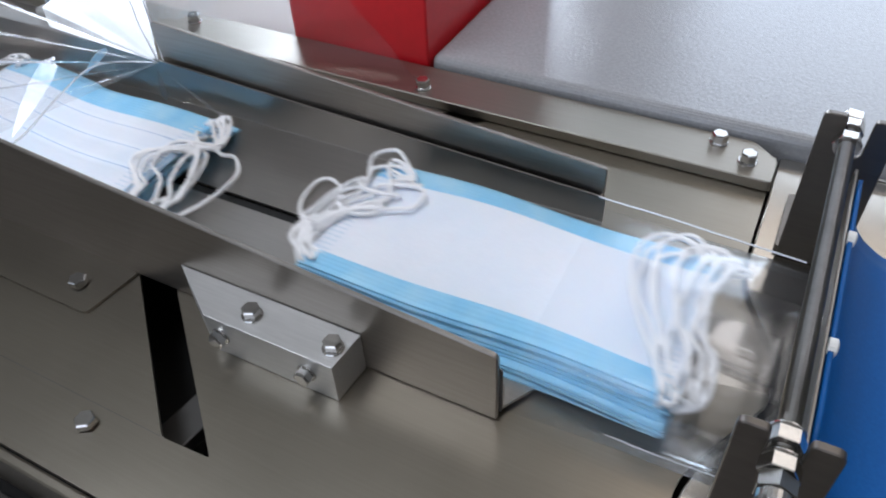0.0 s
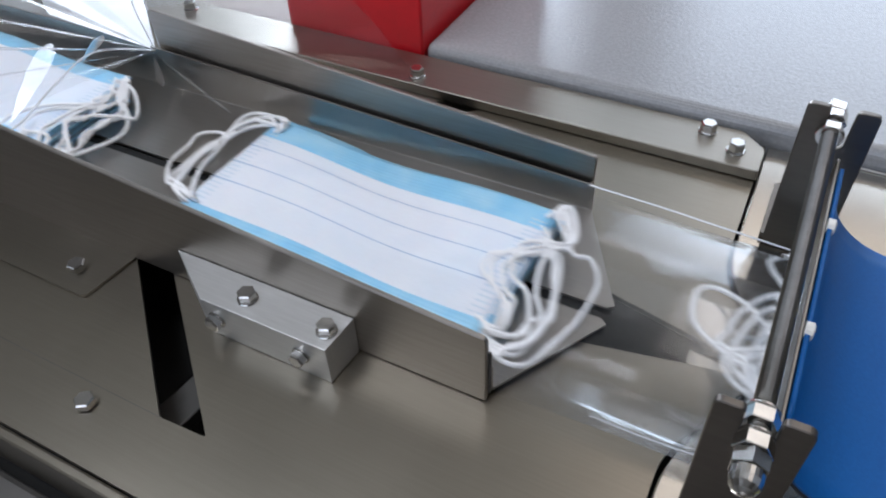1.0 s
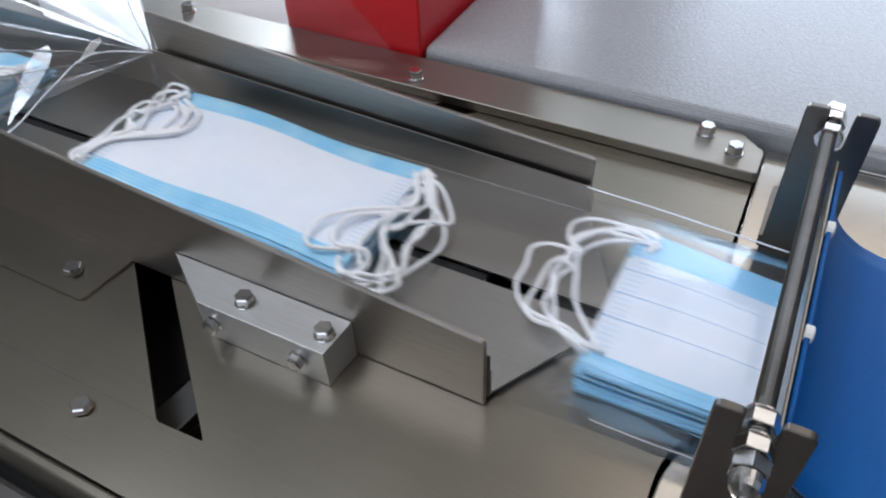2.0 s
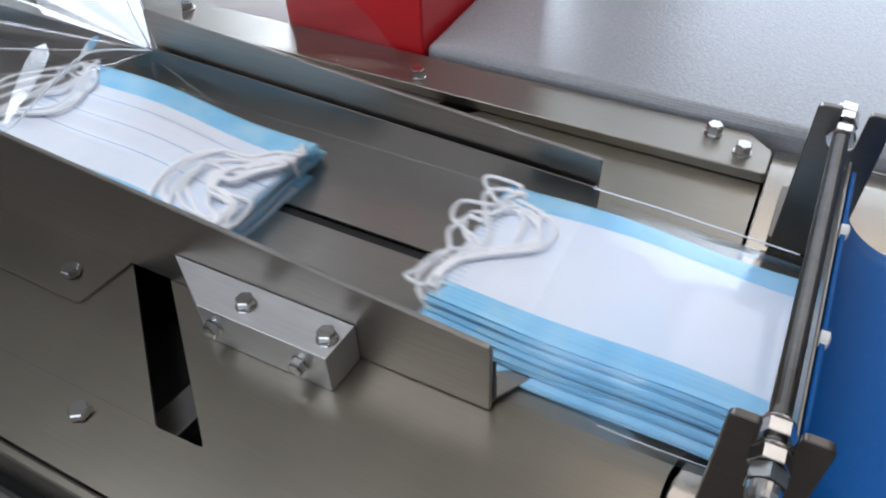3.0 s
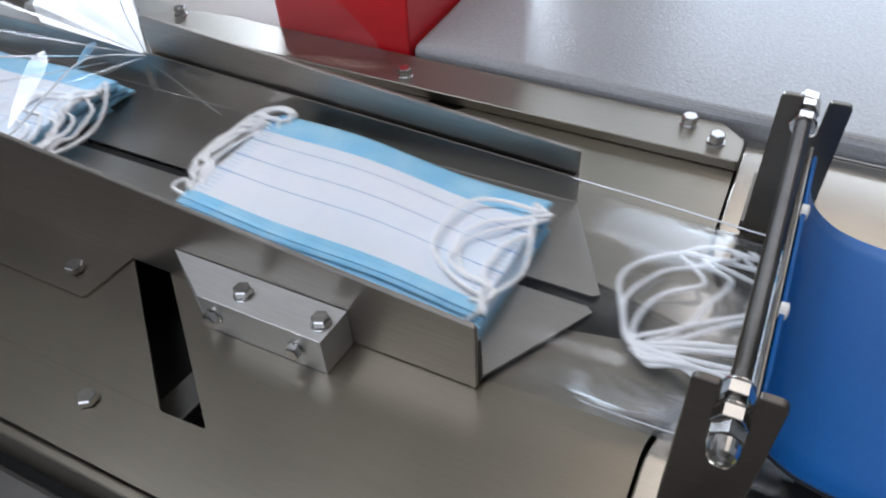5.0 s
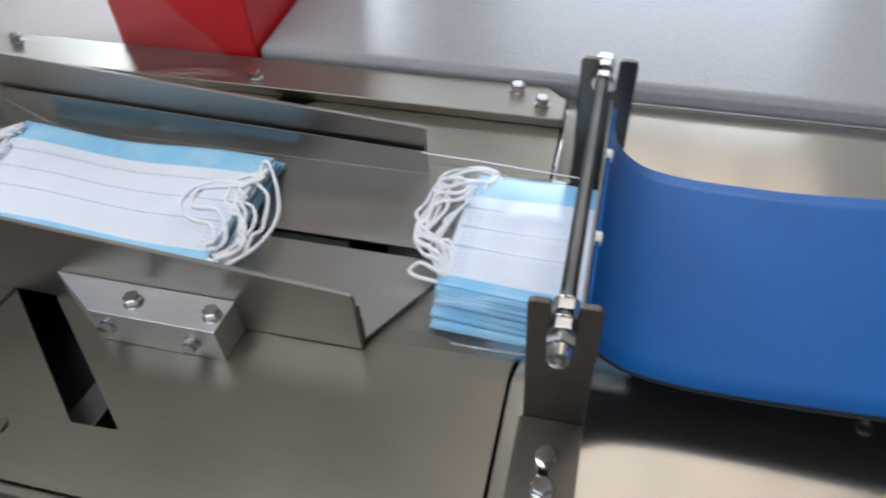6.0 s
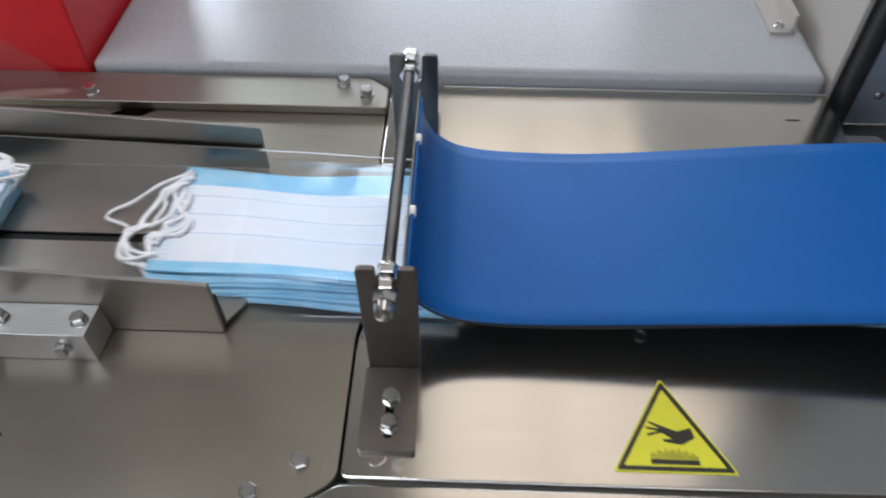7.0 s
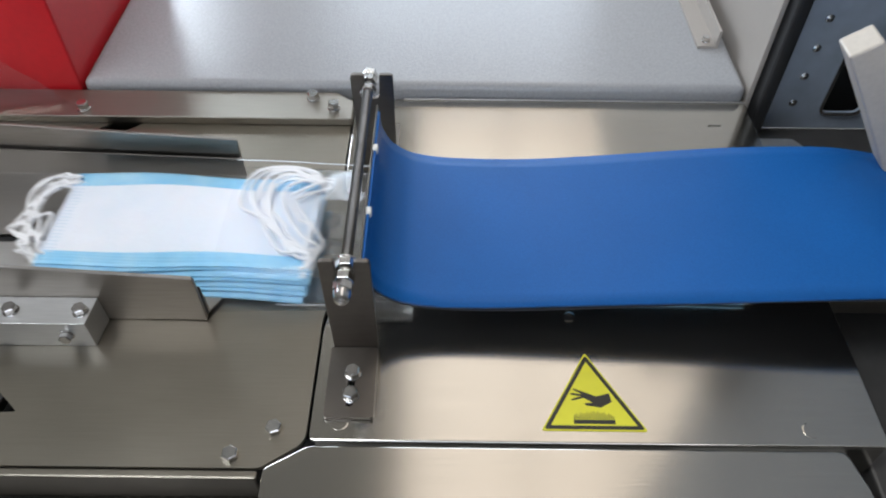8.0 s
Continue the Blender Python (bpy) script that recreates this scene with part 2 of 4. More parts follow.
def bolt(parent, x, y, z, axis="z", out=1, af=0.0080, head=0.005, washer=True, turn=0.3):
    """A hexagon bolt's head, with its washer, on a surface."""
    at = (x, y, z)
    hx = hexagon(af, 0.0008 * out, (0.0008 + head) * out, axis, at, turn, 0.0007 * out)
    if washer:
        hx = merge(hx, turned([(af * 0.66, 0), (af * 0.66, 0.0006 * out), (af * 0.62, 0.001 * out)], 20, axis, at))
    return part("bolt", hx, BRIGHT, parent, "bright hexagon bolt head")


# ---- the room, which no view shows ----
def room():
    part("floor", box(-3.0, 3.0, -2.5, 3.0, -0.1, 0.0), FLOOR)
    part("ceiling", box(-3.1, 3.1, -2.6, 3.1, 3.0, 3.1), CEIL)
    part("wall_south", merge(*[box(a, b, -2.6, -2.5, z0, z1) for a, b, z0, z1 in ((-3.1, -1.85, 0, 3.0), (1.25, 3.1, 0, 3.0), (-1.85, 1.25, 0, 1.15), (-1.85, 1.25, 2.75, 3.0))]), WALL)
    part("wall_east", box(3.0, 3.1, -2.5, 3.1, 0, 3.0), WALL)

    part("wall_west", box(-3.1, -3.0, -2.5, 3.1, 0, 3.0), WALL)
    # two windows in the north wall
    bays = [box(a, b, 3.0, 3.1, z0, z1) for a, b, z0, z1 in ((-3.0, -2.8, 0, 3.0), (-1.08, -0.52, 0, 3.0), (1.40, 3.0, 0, 3.0),
            (-2.8, -1.08, 0, 1.15), (-2.8, -1.08, 2.75, 3.0), (-0.52, 1.40, 0, 1.15), (-0.52, 1.40, 2.75, 3.0))]
    part("wall_north", merge(*bays), WALL)
    for ob in bpy.data.objects:
        if ob.type == "MESH" and (ob.name.startswith("wall") or ob.name in ("floor", "ceiling")):
            tagged(ob, "plain painted workshop " + ob.name.split("_")[0], ob.name.split("_")[0], kind="structure")


room()


# Unseen glowing strips, added to put warm bands into the covers' reflections.
def ceiling_light():
    th = thing("ceiling_light", "added warm glowing panel that the steel covers reflect", "ceiling light")
    part("frame", box(-0.12, 1.40, -0.22, 2.92, 2.985, 2.9995), CEIL, th)
    # unseen housing for the added overhead fill
    lamp = thing("ceiling_lamp_housing", "flat white housing of the added fill lamp", "ceiling light")
    part("housing", box(-1.38, -0.14, -0.74, -0.10, 2.970, 2.9995, 0.004), CEIL, lamp)
    for a, b, y in ((-0.06, 0.38, -0.2), (0.40, 0.74, -0.2), (0.77, 1.05, -0.2), (1.20, 1.36, 2.1)):
        part("diffuser", box(a, b, y, 2.9, 2.975, 2.9845), WARM_GLOW, th)


ceiling_light()


# ---- the machine's table ----
def infeed_plate():
    th = thing("infeed_plate", "brushed stainless steel table plate with slanted slots", "machine plate")
    front_slot = [(-0.2855, -0.048), (-0.269, -0.0415), (-0.165, -0.131), (-0.189, -0.132)]
    rear_slot = [(-0.2855, 0.042), (-0.189, 0.1265), (-0.164, 0.1265), (-0.267, 0.037)]
    outline = [(-2.05, -0.163), (-0.0225, -0.163), (0.0, -0.1475), (0.0, -0.057), (0.024, -0.012), (0.024, -0.0066), (0.0, -0.0106), (-0.044, -0.019), (-0.10, -0.03),
               (-0.10, 0.024), (-0.042, 0.014), (0.0, 0.0045), (0.024, 0.0006), (0.024, 0.006), (0.0, 0.051), (0.0, 0.160), (-2.05, 0.160)]
    outline = rounded(outline, [0, 0.003, 0.006, 0.012] + [0] * 10 + [0.012, 0, 0])
    b = sheet_with_holes(outline, [rounded(front_slot, 0.002), rounded(rear_slot, 0.002)], TOP - 0.003, TOP)
    part("plate", b, STEEL, th)
    lip = box(-2.05, -0.0235, -0.1685, -0.1635, TOP - 0.03, TOP - 0.0015, 0.0012)
    part("folded_edge", lip, STEEL, th)
    # the sheet that overlaps the plate upstream
    over = prism(rounded([(-2.05, -0.1), (-0.268, -0.0975), (-0.2645, -0.066), (-0.2645, -0.055), (-2.05, -0.055)], [0, 0.003, 0, 0, 0]), "z", TOP + 0.0002, TOP + 0.0016)
    part("overlap_sheet", over, STEEL, th)
    seam = prism([(-2.05, -0.1318), (-0.1895, -0.1318), (-0.1895, -0.1322), (-2.05, -0.1322)], "z", TOP + 0.00004, TOP + 0.00012)
    # black strip under the trough paints the slot's shade evenly dark
    part("slot_liner", box(-2.04, -0.1005, -0.0068, 0.0018, TOP + 0.0003, TOP + 0.0008), BLACK, th, "black strip painted for the dark inside the trough's slot")
    part("seam", seam, THREAD, th)
    for x, y, z in ((-0.285, -0.085, TOP + 0.0016), (-0.221, -0.141, TOP), (-0.018, -0.140, TOP), (-0.039, -0.156, TOP), (-0.40, -0.141, TOP)):
        bolt(th, x, y, z, head=0.0038, washer=False, turn=x * 40)
    return th


def rear_rail():
    th = thing("rear_rail", "long flat stainless steel rail bolted along the table", "rail")
    o = rounded([(-2.05, 0.128), (0.001, 0.1255), (0.001, 0.147), (-0.013, 0.160), (-2.05, 0.160)], [0, 0.002, 0.003, 0.003, 0])
    part("bar", prism(o, "z", TOP + 0.0003, TOP + 0.007, 0.0006, 1), STEEL_RAIL, th)
    for x, y in ((-0.032, 0.151), (-0.014, 0.139), (-0.213, 0.135), (-0.413, 0.148)):
        bolt(th, x, y, TOP + 0.007, head=0.0055, turn=x * 33)


def right_cover():
    th = thing("cover_plate", "satin stainless steel cover plate with rounded edges", "machine plate")
    edge = [(0.0015, -0.1465), (0.0015, -0.060), (0.0275, -0.0135), (0.030, -0.003), (0.0275, 0.0085), (0.0015, 0.054), (0.0015, 0.161), (0.3225, 0.161), (0.3225, 0.13), (0.3225, -0.1465)]
    o = rounded(edge, [0.004, 0.014, 0.006, 0.006, 0.006, 0.014, 0.002, 0.002, 0, 0.004])
    part("plate", prism(o, "z", TOP - 0.003, TOP, 0.0009, 3), STEEL_COVER, th)
    part("folded_side", box(0.0045, 0.321, -0.146, -0.1435, TOP - 0.06, TOP - 0.0035, 0.0005), STEEL_COVER, th)
    # thin pale bead added for the highlight along the plate's rear edge
    part("rear_lip", box(0.0405, 0.3225, 0.1598, 0.1612, TOP + 0.0002, TOP + 0.0012, 0.0004, 2), ALU, th)
    part("screw", turned([(0.0035, 0.0), (0.0035, 0.0012), (0.0022, 0.0016), (0.0022, 0.0006)], 16, "z", (0.154, -0.0605, TOP)), BRIGHT, th)
    for x, y in ((0.281, -0.137), (0.018, -0.1355)):
        part("plug", turned([(0.0048, 0.0), (0.0048, 0.0003), (0.0042, 0.0004)], 20, "z", (x, y, TOP)), STEEL_COVER, th)
    part("slit", box(0.285, 0.295, 0.1303, 0.1312, TOP, TOP + 0.0004), INK, th)


def outfeed_bed():
    th = thing("outfeed_bed", "narrow steel bed that carries the masks away", "machine plate")
    part("bed", box(0.3240, 1.95, -0.040, 0.050, TOP - 0.02, TOP, 0.001), STEEL, th)
    for x in (0.9, 1.85):
        part("leg", box(x - 0.02, x + 0.02, -0.02, 0.02, 0.0, TOP - 0.0205, 0.002), DARK, th)


def front_cover():
    th = thing("front_cover", "satin stainless steel front cover with a chamfered corner", "machine plate")
    o = rounded([(-0.021, -0.1625), (0.0015, -0.1490), (0.297, -0.1490), (0.303, -0.172), (0.303, -0.30), (-0.021, -0.30)], [0.002, 0.003, 0.005, 0, 0, 0])
    part("plate", prism(o, "z", TOP - 0.003, TOP - 0.0005, 0.0012, 3), STEEL_COVER, th)
    part("folded_side", box(-0.0195, 0.3015, -0.299, -0.296, TOP - 0.3, TOP - 0.004, 0.0005), STEEL_COVER, th)


def machine_body():
    th = thing("machine_body", "dark steel machine frame under the table", "machine")
    # solid black block in place of the machine's dark inside
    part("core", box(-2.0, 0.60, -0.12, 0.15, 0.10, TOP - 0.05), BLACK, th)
    part("front_rail", box(-2.05, -0.024, -0.190, -0.172, TOP - 0.050, TOP - 0.030, 0.003), DARK, th)
    part("inner_bar", box(-0.60, -0.03, -0.150, -0.135, TOP - 0.055, TOP - 0.030, 0.002), DARK, th)
    slot_bar = box(-0.0085, 0.0085, -0.060, 0.060, TOP - 0.030, TOP - 0.022, 0.001)
    bmesh.ops.transform(slot_bar, matrix=pose(-0.199, -0.105, 0, 0, 0, -8), verts=slot_bar.verts)
    part("slot_bar", slot_bar, DARK, th)
    part("tongue", box(-0.003, 0.034, -0.0066, 0.0012, TOP - 0.008, TOP - 0.0045, 0.0005), STEEL_COVER, th)
    for x in (-1.9, -0.55, 0.55):
        for y in (-0.24, 0.22):
            part("leg", box(x - 0.025, x + 0.025, y - 0.025, y + 0.025, 0.0, TOP - 0.06, 0.004), DARK, th)
    part("lower_tray", box(-2.05, 0.62, -0.30, 0.30, 0.30, 0.32, 0.004), DARK, th)
    part("right_base", box(0.3245, 0.62, -0.30, 0.135, TOP - 0.05, TOP - 0.03, 0.002), DARK, th)


infeed_plate()
rear_rail()
right_cover()
front_cover()
outfeed_bed()
machine_body()


# ---- guides and trough ----
def guides():
    rear = thing("rear_guide", "upright matt stainless steel guide wall", "guide", group="guide walls of the trough")
    o = rounded([(-0.356, TOP + 0.0005), (-0.072, TOP + 0.0005), (-0.072, 0.9345), (-0.362, 0.9555)], [0.001, 0.001, 0.003, 0.006])
    part("wall", prism(o, "y", 0.0655, 0.068, 0.0005, 1), STEEL_GUIDE, rear)
    part("end_fold", box(-0.0735, -0.0722, 0.0631, 0.0652, TOP + 0.006, 0.9195, 0.0004), STEEL_GUIDE, rear)
    front = thing("front_guide", "upright matt stainless steel guide wall with a bolted block", "guide", group="guide walls of the trough")
    o = rounded([(-2.05, TOP + 0.0005), (-0.071, TOP + 0.0005), (-0.071, 0.9405), (-0.40, 0.9685), (-2.05, 0.9685)], [0.001, 0.001, 0.003, 0, 0.003])
    part("wall", prism(o, "y", -0.0665, -0.064, 0.0005, 1), STEEL_GUIDE, front)
    part("end_fold", box(-0.0728, -0.0700, -0.0638, -0.0629, TOP + 0.003, 0.9300, 0.0004), DARK, front, "dark folded end strip")
    block = thing("mounting_block", "slanted aluminium block bolted to the guide wall", "block")
    o = [(-0.229, -0.0668), (-0.132, -0.0668), (-0.1335, -0.0865), (-0.199, -0.0865)]
    part("body", prism(o[::-1], "z", TOP + 0.0004, TOP + 0.0225, 0.0003, 2), ALU, block)
    for x in (-0.1795, -0.1385):
        bolt(block, x, -0.0775, TOP + 0.0225, turn=x * 50, head=0.0042, af=0.0073)
    for x in (-0.192, -0.147):
        bolt(block, x, -0.0865, TOP + 0.0125, "y", -1, turn=x * 50, head=0.0040, af=0.0068)


def trough():
    th = thing("trough", "thin stainless steel trough in two halves with a slot between", "trough")

    def half(side, tip, slot, wall, name):
        # the cross-section runs from the slot over the floor, round the fold and up the wall
        b = bmesh.new()
        rows = []
        for i in range(61):
            x = -2.05 + 1.98 * i / 60
            up = min(0.932, 0.920 + 0.011 * (-0.072 - x) / 0.29)
            sec = [(slot, 0.9035), (wall - 0.0008 * side, 0.9035), (wall, 0.9043), (wall, up)]
            rows.append([(x, y, z) for y, z in sec])
        vs = [[b.verts.new(c) for c in r] for r in rows]
        for p, q in zip(vs, vs[1:]):
            for i in range(len(p) - 1):
                b.faces.new((p[i], p[i + 1], q[i + 1], q[i]))
        # the pointed end of the floor
        corner = b.verts.new((tip[0], tip[1], 0.9035))
        near = b.verts.new((tip[0] - 0.003, slot, 0.9035))
        last = vs[-1]
        b.faces.new((last[0], near, corner, last[1]))
        ob = part(name, b, TROUGH, th, smooth=False)
        so = ob.modifiers.new("thick", "SOLIDIFY")
        so.thickness, so.offset = 0.0012, 0
        return ob

    half(1, (-0.039, 0.0035), 0.001, 0.0622, "rear_half")
    half(-1, (-0.039, -0.0085), -0.006, -0.0620, "front_half")


guides()
trough()


# ---- the hold-down bar and its belt ----
ROD_X, ROD_Z = 0.0225, 0.9715


def bracket(name, y, foot):
    th = thing(name, "bent stainless steel bracket with a notched top", "bracket", group="brackets of the hold-down bar")
    s = 1 if foot > 0 else -1
    x0, x1 = (0.0085, 0.0365) if foot < 0 else (0.0105, 0.0395)
    c = (x0 + x1) / 2
    o = rounded([(x0 + 0.0015, TOP + 0.0005), (x1, TOP + 0.0005), (x1, 0.9815), (c + 0.0050, 0.9815), (c + 0.0045, 0.962), (c - 0.0045, 0.962), (c - 0.0050, 0.9815), (x0, 0.9815)],
                [0, 0, 0.003, 0.002, 0.004, 0.004, 0.002, 0.003])
    part("upright", prism(o, "y", y - 0.0015, y + 0.0015, 0.0004, 1), BRACKET, th)
    ya, yb = y + s * 0.0018, y + foot
    o = rounded([(x0, ya), (x1, ya), (x1, yb), (x0, yb)][::s], 0.002)
    slot = [(c - 0.0022, y + foot * 0.28), (c + 0.0022, y + foot * 0.28), (c + 0.0022, y + foot * 0.86), (c - 0.0022, y + foot * 0.86)]
    part("foot", sheet_with_holes(o, [rounded(slot, 0.002)], TOP + 0.0005, TOP + 0.0035), BRACKET, th)
    for f in (0.42, 0.72):
        bolt(th, c + 0.0005, y + foot * f, TOP + 0.0035, turn=f, af=0.0078, head=0.0045)
    return th


def hold_down_rod():
    th = thing("threaded_rod", "threaded stainless steel rod with nuts and a cap nut", "rod")
    prof, y = [(0.002, -0.099)], -0.098
    while y < 0.094:
        prof += [(0.0033, y), (0.0022, y + 0.0007)]
        y += 0.0014
    prof.append((0.002, 0.095))
    part("rod", turned(prof, 16, "y", (ROD_X, 0, ROD_Z)), THREAD, th)
    for y0, y1, af in ((-0.0836, -0.0780, 0.0099), (-0.0930, -0.0874, 0.0099), (0.0720, 0.0776, 0.0099), (0.0824, 0.0880, 0.0099)):
        part("nut", hexagon(af, y0, y1, "y", (ROD_X, 0, ROD_Z), 0.0, 0.001), BRIGHT, th)
        rim = 0.0006
        part("washer", turned([(0.0052, y1 if y0 < 0 else y0), (0.0052, (y1 + rim) if y0 < 0 else (y0 - rim))], 20, "y", (ROD_X, 0, ROD_Z)), BRIGHT, th)
    cap = [(0.0070, -0.0940), (0.0072, -0.1000), (0.0047, -0.0992), (0.0047, -0.1020), (0.0042, -0.1042), (0.0030, -0.1058), (0.0014, -0.1066), (0.0003, -0.1068)]
    part("cap_nut", merge(hexagon(0.0099, -0.0990, -0.0934, "y", (ROD_X, 0, ROD_Z), 0.5, 0.0005), turned(cap[2:], 24, "y", (ROD_X, 0, ROD_Z))), BRIGHT, th, "chromed domed cap nut", smooth=False)
    part("end_nut", hexagon(0.0097, 0.0884, 0.0950, "y", (ROD_X, 0, ROD_Z), 0.1, 0.001), BRIGHT, th)


def belt():
    th = thing("hold_down_belt", "flexible blue belt sheet screwed to a steel strip", "belt")
    knots = [(0.0300, 0.9668), (0.0300, 0.9600), (0.0315, 0.9510), (0.036, 0.9415), (0.043, 0.9345), (0.053, 0.9292), (0.070, 0.9257), (0.095, 0.9246), (0.13, 0.9255), (0.18, 0.9292), (0.26, 0.9352), (0.32, 0.9380), (0.345, 0.9378), (0.37, 0.9345), (0.40, 0.9290), (0.44, 0.9262), (0.56, 0.9255)]
    ks = [Vector((x, 0, z)) for x, z in knots]
    line = []
    for i in range(len(ks) - 1):
        p0, p1, p2, p3 = ks[max(i - 1, 0)], ks[i], ks[i + 1], ks[min(i + 2, len(ks) - 1)]
        for j in range(8):
            t = j / 8
            line.append(0.5 * ((2 * p1) + (p2 - p0) * t + (2 * p0 - 5 * p1 + 4 * p2 - p3) * t * t + (3 * p1 - p0 - 3 * p2 + p3) * t ** 3))
    line.append(ks[-1])
    b = bmesh.new()
    rows = []
    for p in line:
        row = []
        for j in range(15):
            v = -1 + 2 * j / 14
            sag = 0.0012 * math.sin(p.x * 23 + v * 1.3) * min(1, max(0, (p.x - 0.05) * 12))
            row.append(b.verts.new((p.x, -0.0075 + 0.0660 * v, p.z + sag)))
        rows.append(row)
    for p, q in zip(rows, rows[1:]):
        for i in range(14):
            b.faces.new((p[i], p[i + 1], q[i + 1], q[i]))
    sh = part("sheet", b, BLUE, th, "smooth royal blue belt sheet", smooth=True)
    so = sh.modifiers.new("thick", "SOLIDIFY")
    so.thickness, so.offset = 0.0016, 1
    lower = bmesh.new()
    rows = [[lower.verts.new((p.x, y, p.z - 0.0021)) for y in (-0.0733, 0.0583)] for p in line[6:]]
    for p, q in zip(rows, rows[1:]):
        lower.faces.new((p[0], p[1], q[1], q[0]))
    under = part("backing", lower, UNDER, th, "dark fabric underside", smooth=True)
    so = under.modifiers.new("thick", "SOLIDIFY")
    so.thickness, so.offset = 0.0004, 0
    part("strip", box(0.0282, 0.0296, -0.078, 0.0665, 0.9545, 0.9660, 0.0004), THREAD, th, "flat steel clamping strip")
    for y in (0.0215, -0.0345):
        part("screw", merge(turned([(0.0032, 0.0296), (0.0032, 0.0322), (0.0022, 0.0328)], 14, "x", (0.0, y, 0.9655))), NYLON, th, "pale screw head")


bracket("front_bracket", -0.0855, -0.0485)
bracket("rear_bracket", 0.0800, 0.0450)
hold_down_rod()
belt()


# ---- warning sticker ----
def sticker():
    th = thing("warning_sticker", "yellow triangular hot surface warning sticker with black print", "sticker")
    side = 0.0595
    h = side * math.sqrt(3) / 2
    cx, base = 0.1603, -0.1390

    def tri(scale, z0, z1, r):
        cy = base + h / 3
        p = [(-side / 2, -h / 3), (side / 2, -h / 3), (0, 2 * h / 3)]
        return rounded([(cx + scale * x, cy + scale * y) for x, y in p], r)

    part("ground", prism(tri(1.0, 0, 0, 0.002), "z", TOP + 0.0002, TOP + 0.0005), YELLOW, th)
    part("border", sheet_with_holes(tri(0.95, 0, 0, 0.002), [tri(0.82, 0, 0, 0.001)], TOP + 0.0005, TOP + 0.0007), INK, th)

    def flat(name, pts):
        part(name, prism([(cx + x, base + y) for x, y in pts], "z", TOP + 0.0005, TOP + 0.0007), INK, th)

    flat("bar", [(-0.0112, 0.0042), (0.0120, 0.0042), (0.0120, 0.0068), (-0.0112, 0.0068)])
    for i in range(19):
        x = -0.0108 + i * 0.00122
        y = 0.0096 + 0.0022 * math.sin(math.pi * i / 18) + 0.0009 * math.sin(i * 2.4)
        flat("heat_line", [(x, 0.0073), (x + 0.0006, 0.0073), (x + 0.0005, y), (x + 0.0002, y)])
    # the open palm over the hot surface, wrist to the right
    flat("symbol", [(-0.0094, 0.0269), (-0.0096, 0.0259), (-0.0042, 0.0231), (-0.0111, 0.0238), (-0.0113, 0.0228), (-0.0052, 0.0218), (-0.0111, 0.0199),
                    (-0.0109, 0.0189), (-0.0038, 0.0208), (0.0009, 0.0176), (-0.0038, 0.0172), (-0.0033, 0.0160), (0.0052, 0.0145), (0.0118, 0.0184),
                    (0.0109, 0.0238), (0.0033, 0.0217)])


sticker()


# ---- behind the table ----
def grey_cabinet():
    th = thing("grey_cabinet", "light grey powder-coated cabinet with a textured top", "cabinet")
    part("top", box(-0.2225, 0.3215, 0.1630, 0.85, 0.88, 0.9130, 0.006, 5), GREY, th)
    part("body", box(-0.93, 0.32, 0.1700, 0.84, 0.12, 0.8795), PANEL, th)
    part("low_top", box(-0.95, -0.2235, 0.1610, 0.85, 0.88, 0.9000, 0.002, 2), PANEL, th, "brown grey lower table top")
    for x in (-0.88, 0.26):
        for y in (0.2, 0.78):
            part("foot", turned([(0.02, 0), (0.02, 0.09), (0.012, 0.1195)], 14, "z", (x, y, 0)), RUBBER, th)


def red_bin():
    th = thing("red_bin", "bright red plastic box standing on the grey cabinet", "box")
    o = rounded([(-0.338, 0.1625), (-0.2238, 0.1625), (-0.2238, 0.40), (-0.338, 0.40)], [0.012, 0.001, 0.006, 0.006])
    part("body", prism(o, "z", 0.9004, 1.045, 0.0008, 2), RED, th)


